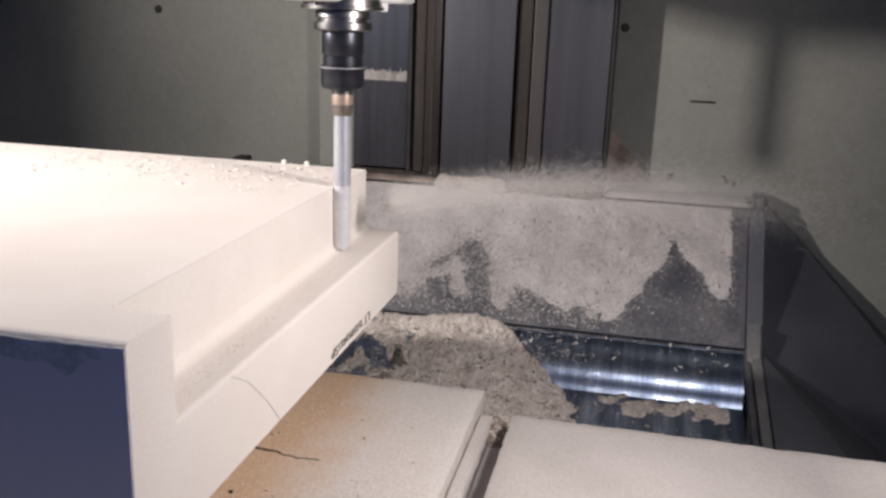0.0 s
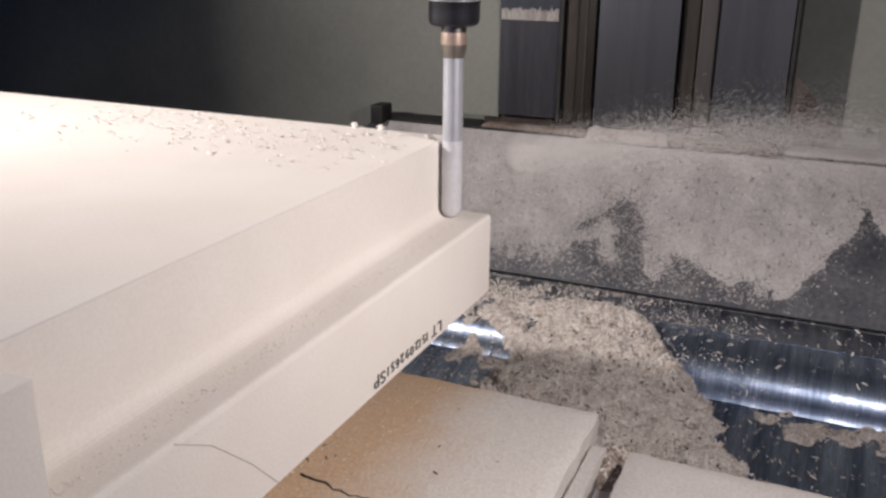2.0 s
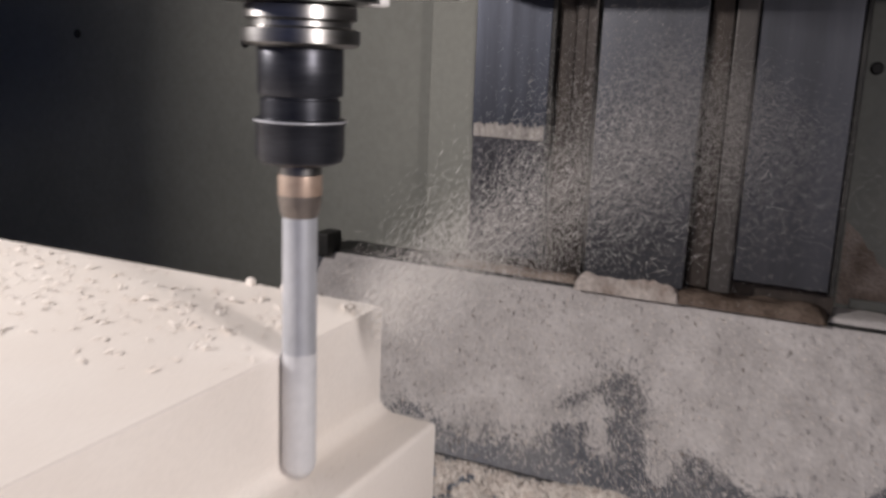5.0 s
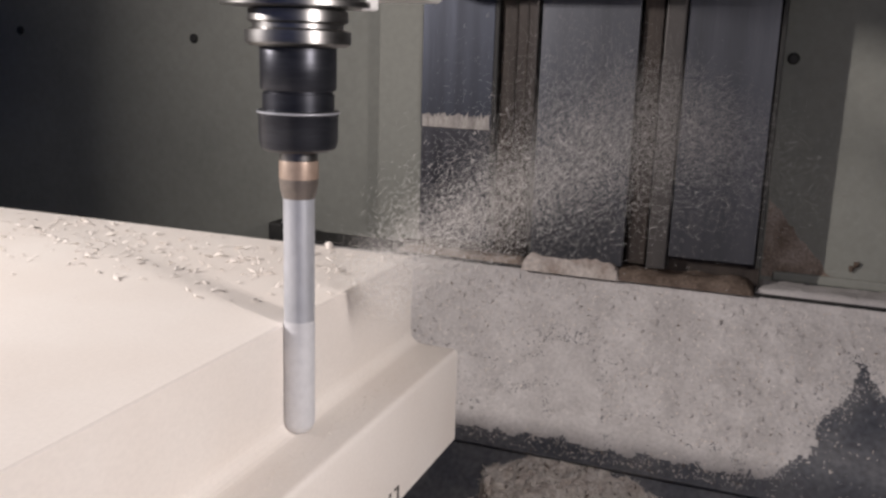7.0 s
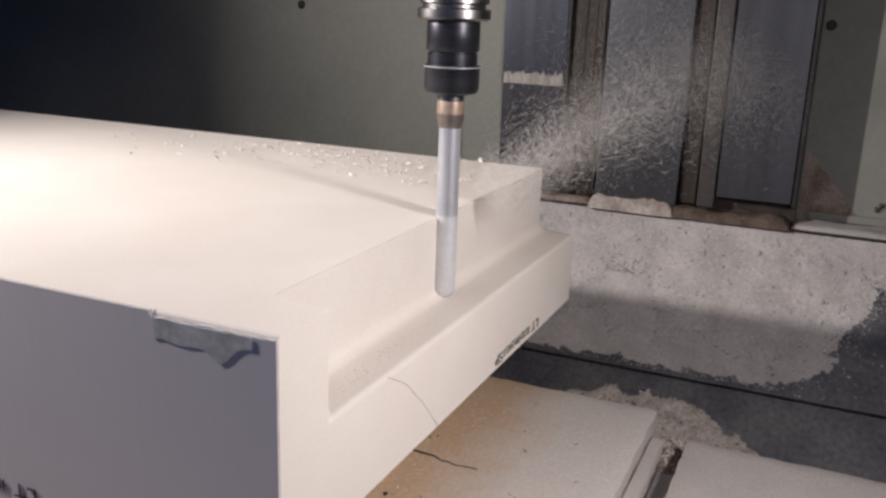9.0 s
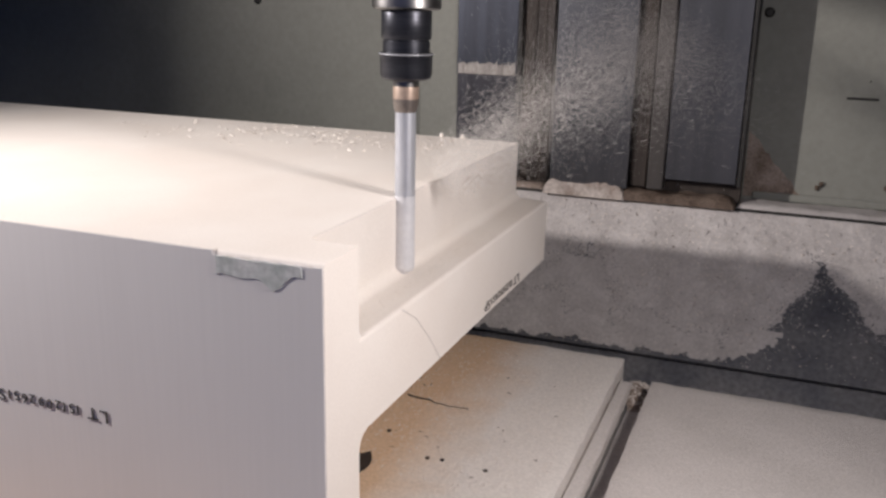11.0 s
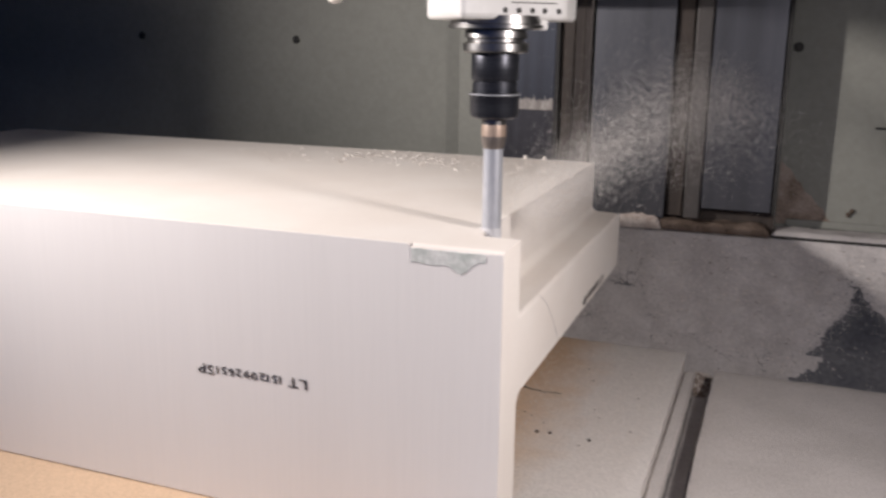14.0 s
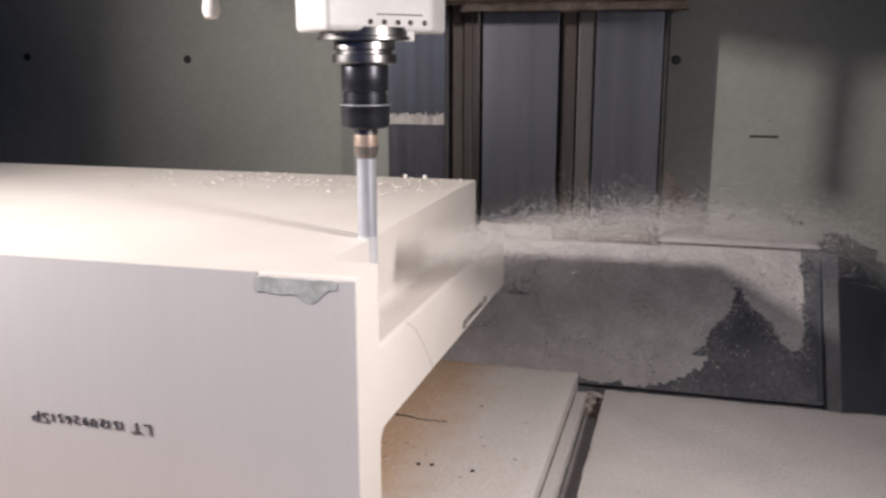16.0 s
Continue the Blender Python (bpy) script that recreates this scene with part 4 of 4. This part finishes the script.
sprays = []
for seed, count, spread, length, thick in ((1, 56000, 0.09, 0.0024, 0.00017), (2, 34000, 0.15, 0.0024, 0.00016), (3, 600, 0.12, 0.018, 0.00013), (4, 190, 0.17, 0.010, 0.00040)):
    me = streaks(count, spread, seed, length, thick, flat=0.27, arc=0.8)
    me.materials.append(AIRBORNE)
    sprays.append(tagged(new("flying_chips", me), "stream of white chips and dust thrown off the cutter", "chips", kind="stuff"))


# ---------------------------------------------------------------- moving things
TABLE = [(0, 0.000, 0.000), (0.5, -0.002, -0.020), (1, -0.003, -0.043), (1.5, -0.004, -0.066), (2, -0.004, -0.091), (2.5, -0.003, -0.115),
         (2.7, 0.000, -0.122), (3, 0.004, -0.119), (3.5, 0.003, -0.090), (4, 0.001, -0.061), (4.5, 0.000, -0.032), (5, -0.001, -0.004),
         (7.4, 0.001, 0.104), (8, 0.001, 0.132), (8.5, 0.002, 0.156), (10.8, 0.003, 0.264), (11, 0.003, 0.273), (11.5, 0.005, 0.295),
         (12, 0.004, 0.319), (12.5, 0.004, 0.344), (13, 0.004, 0.369), (13.5, 0.004, 0.392), (14, 0.005, 0.414), (14.25, 0.007, 0.421),
         (14.5, 0.010, 0.417), (15, 0.012, 0.391), (15.5, 0.012, 0.367), (16, 0.013, 0.341)]


def motions():
    for ob in riders:
        start = ob.matrix_basis.copy()
        walk(ob, [(t, Matrix.Translation((x, y, 0)) @ start) for t, x, y in TABLE])
    down = pose(0, LOW_Y, LOW_Z, math.degrees(SLOPE), 0, 0)
    walk(side_rail, [(t, down @ pose(0, LENGTH - 0.29 + 0.54 * (y + 0.09), 0)) for t, x, y in TABLE])
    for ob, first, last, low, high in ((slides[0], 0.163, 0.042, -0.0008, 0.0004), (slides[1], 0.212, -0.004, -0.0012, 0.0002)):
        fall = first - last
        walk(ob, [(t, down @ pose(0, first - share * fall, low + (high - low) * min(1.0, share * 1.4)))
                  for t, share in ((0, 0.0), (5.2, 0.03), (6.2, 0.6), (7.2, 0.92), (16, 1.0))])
    # the stream of chips swings round as the feed turns back
    for k, ob in enumerate(sprays):
        rows = []
        for i in range(81):
            t = i * 0.2
            turn = min(1.0, max(0.0, (t - 2.6) / 0.4)) - min(1.0, max(0.0, (t - 14.1) / 0.4))
            az, el, roll = 44 + 31 * turn, -2.0 + 14.5 * turn, 34 * turn
            wave = (i * (3 + k)) % 7 - 3
            rows.append((t, pose(0.0, 0.01, 0.055 + 0.02 * turn, 0, 0, az + 0.5 * wave) @ pose(0, 0, 0, 0, -el - 0.4 * wave, 0) @ pose(0, 0, 0, roll + 2 * wave, 0, 0)))
        walk(ob, rows)


motions()
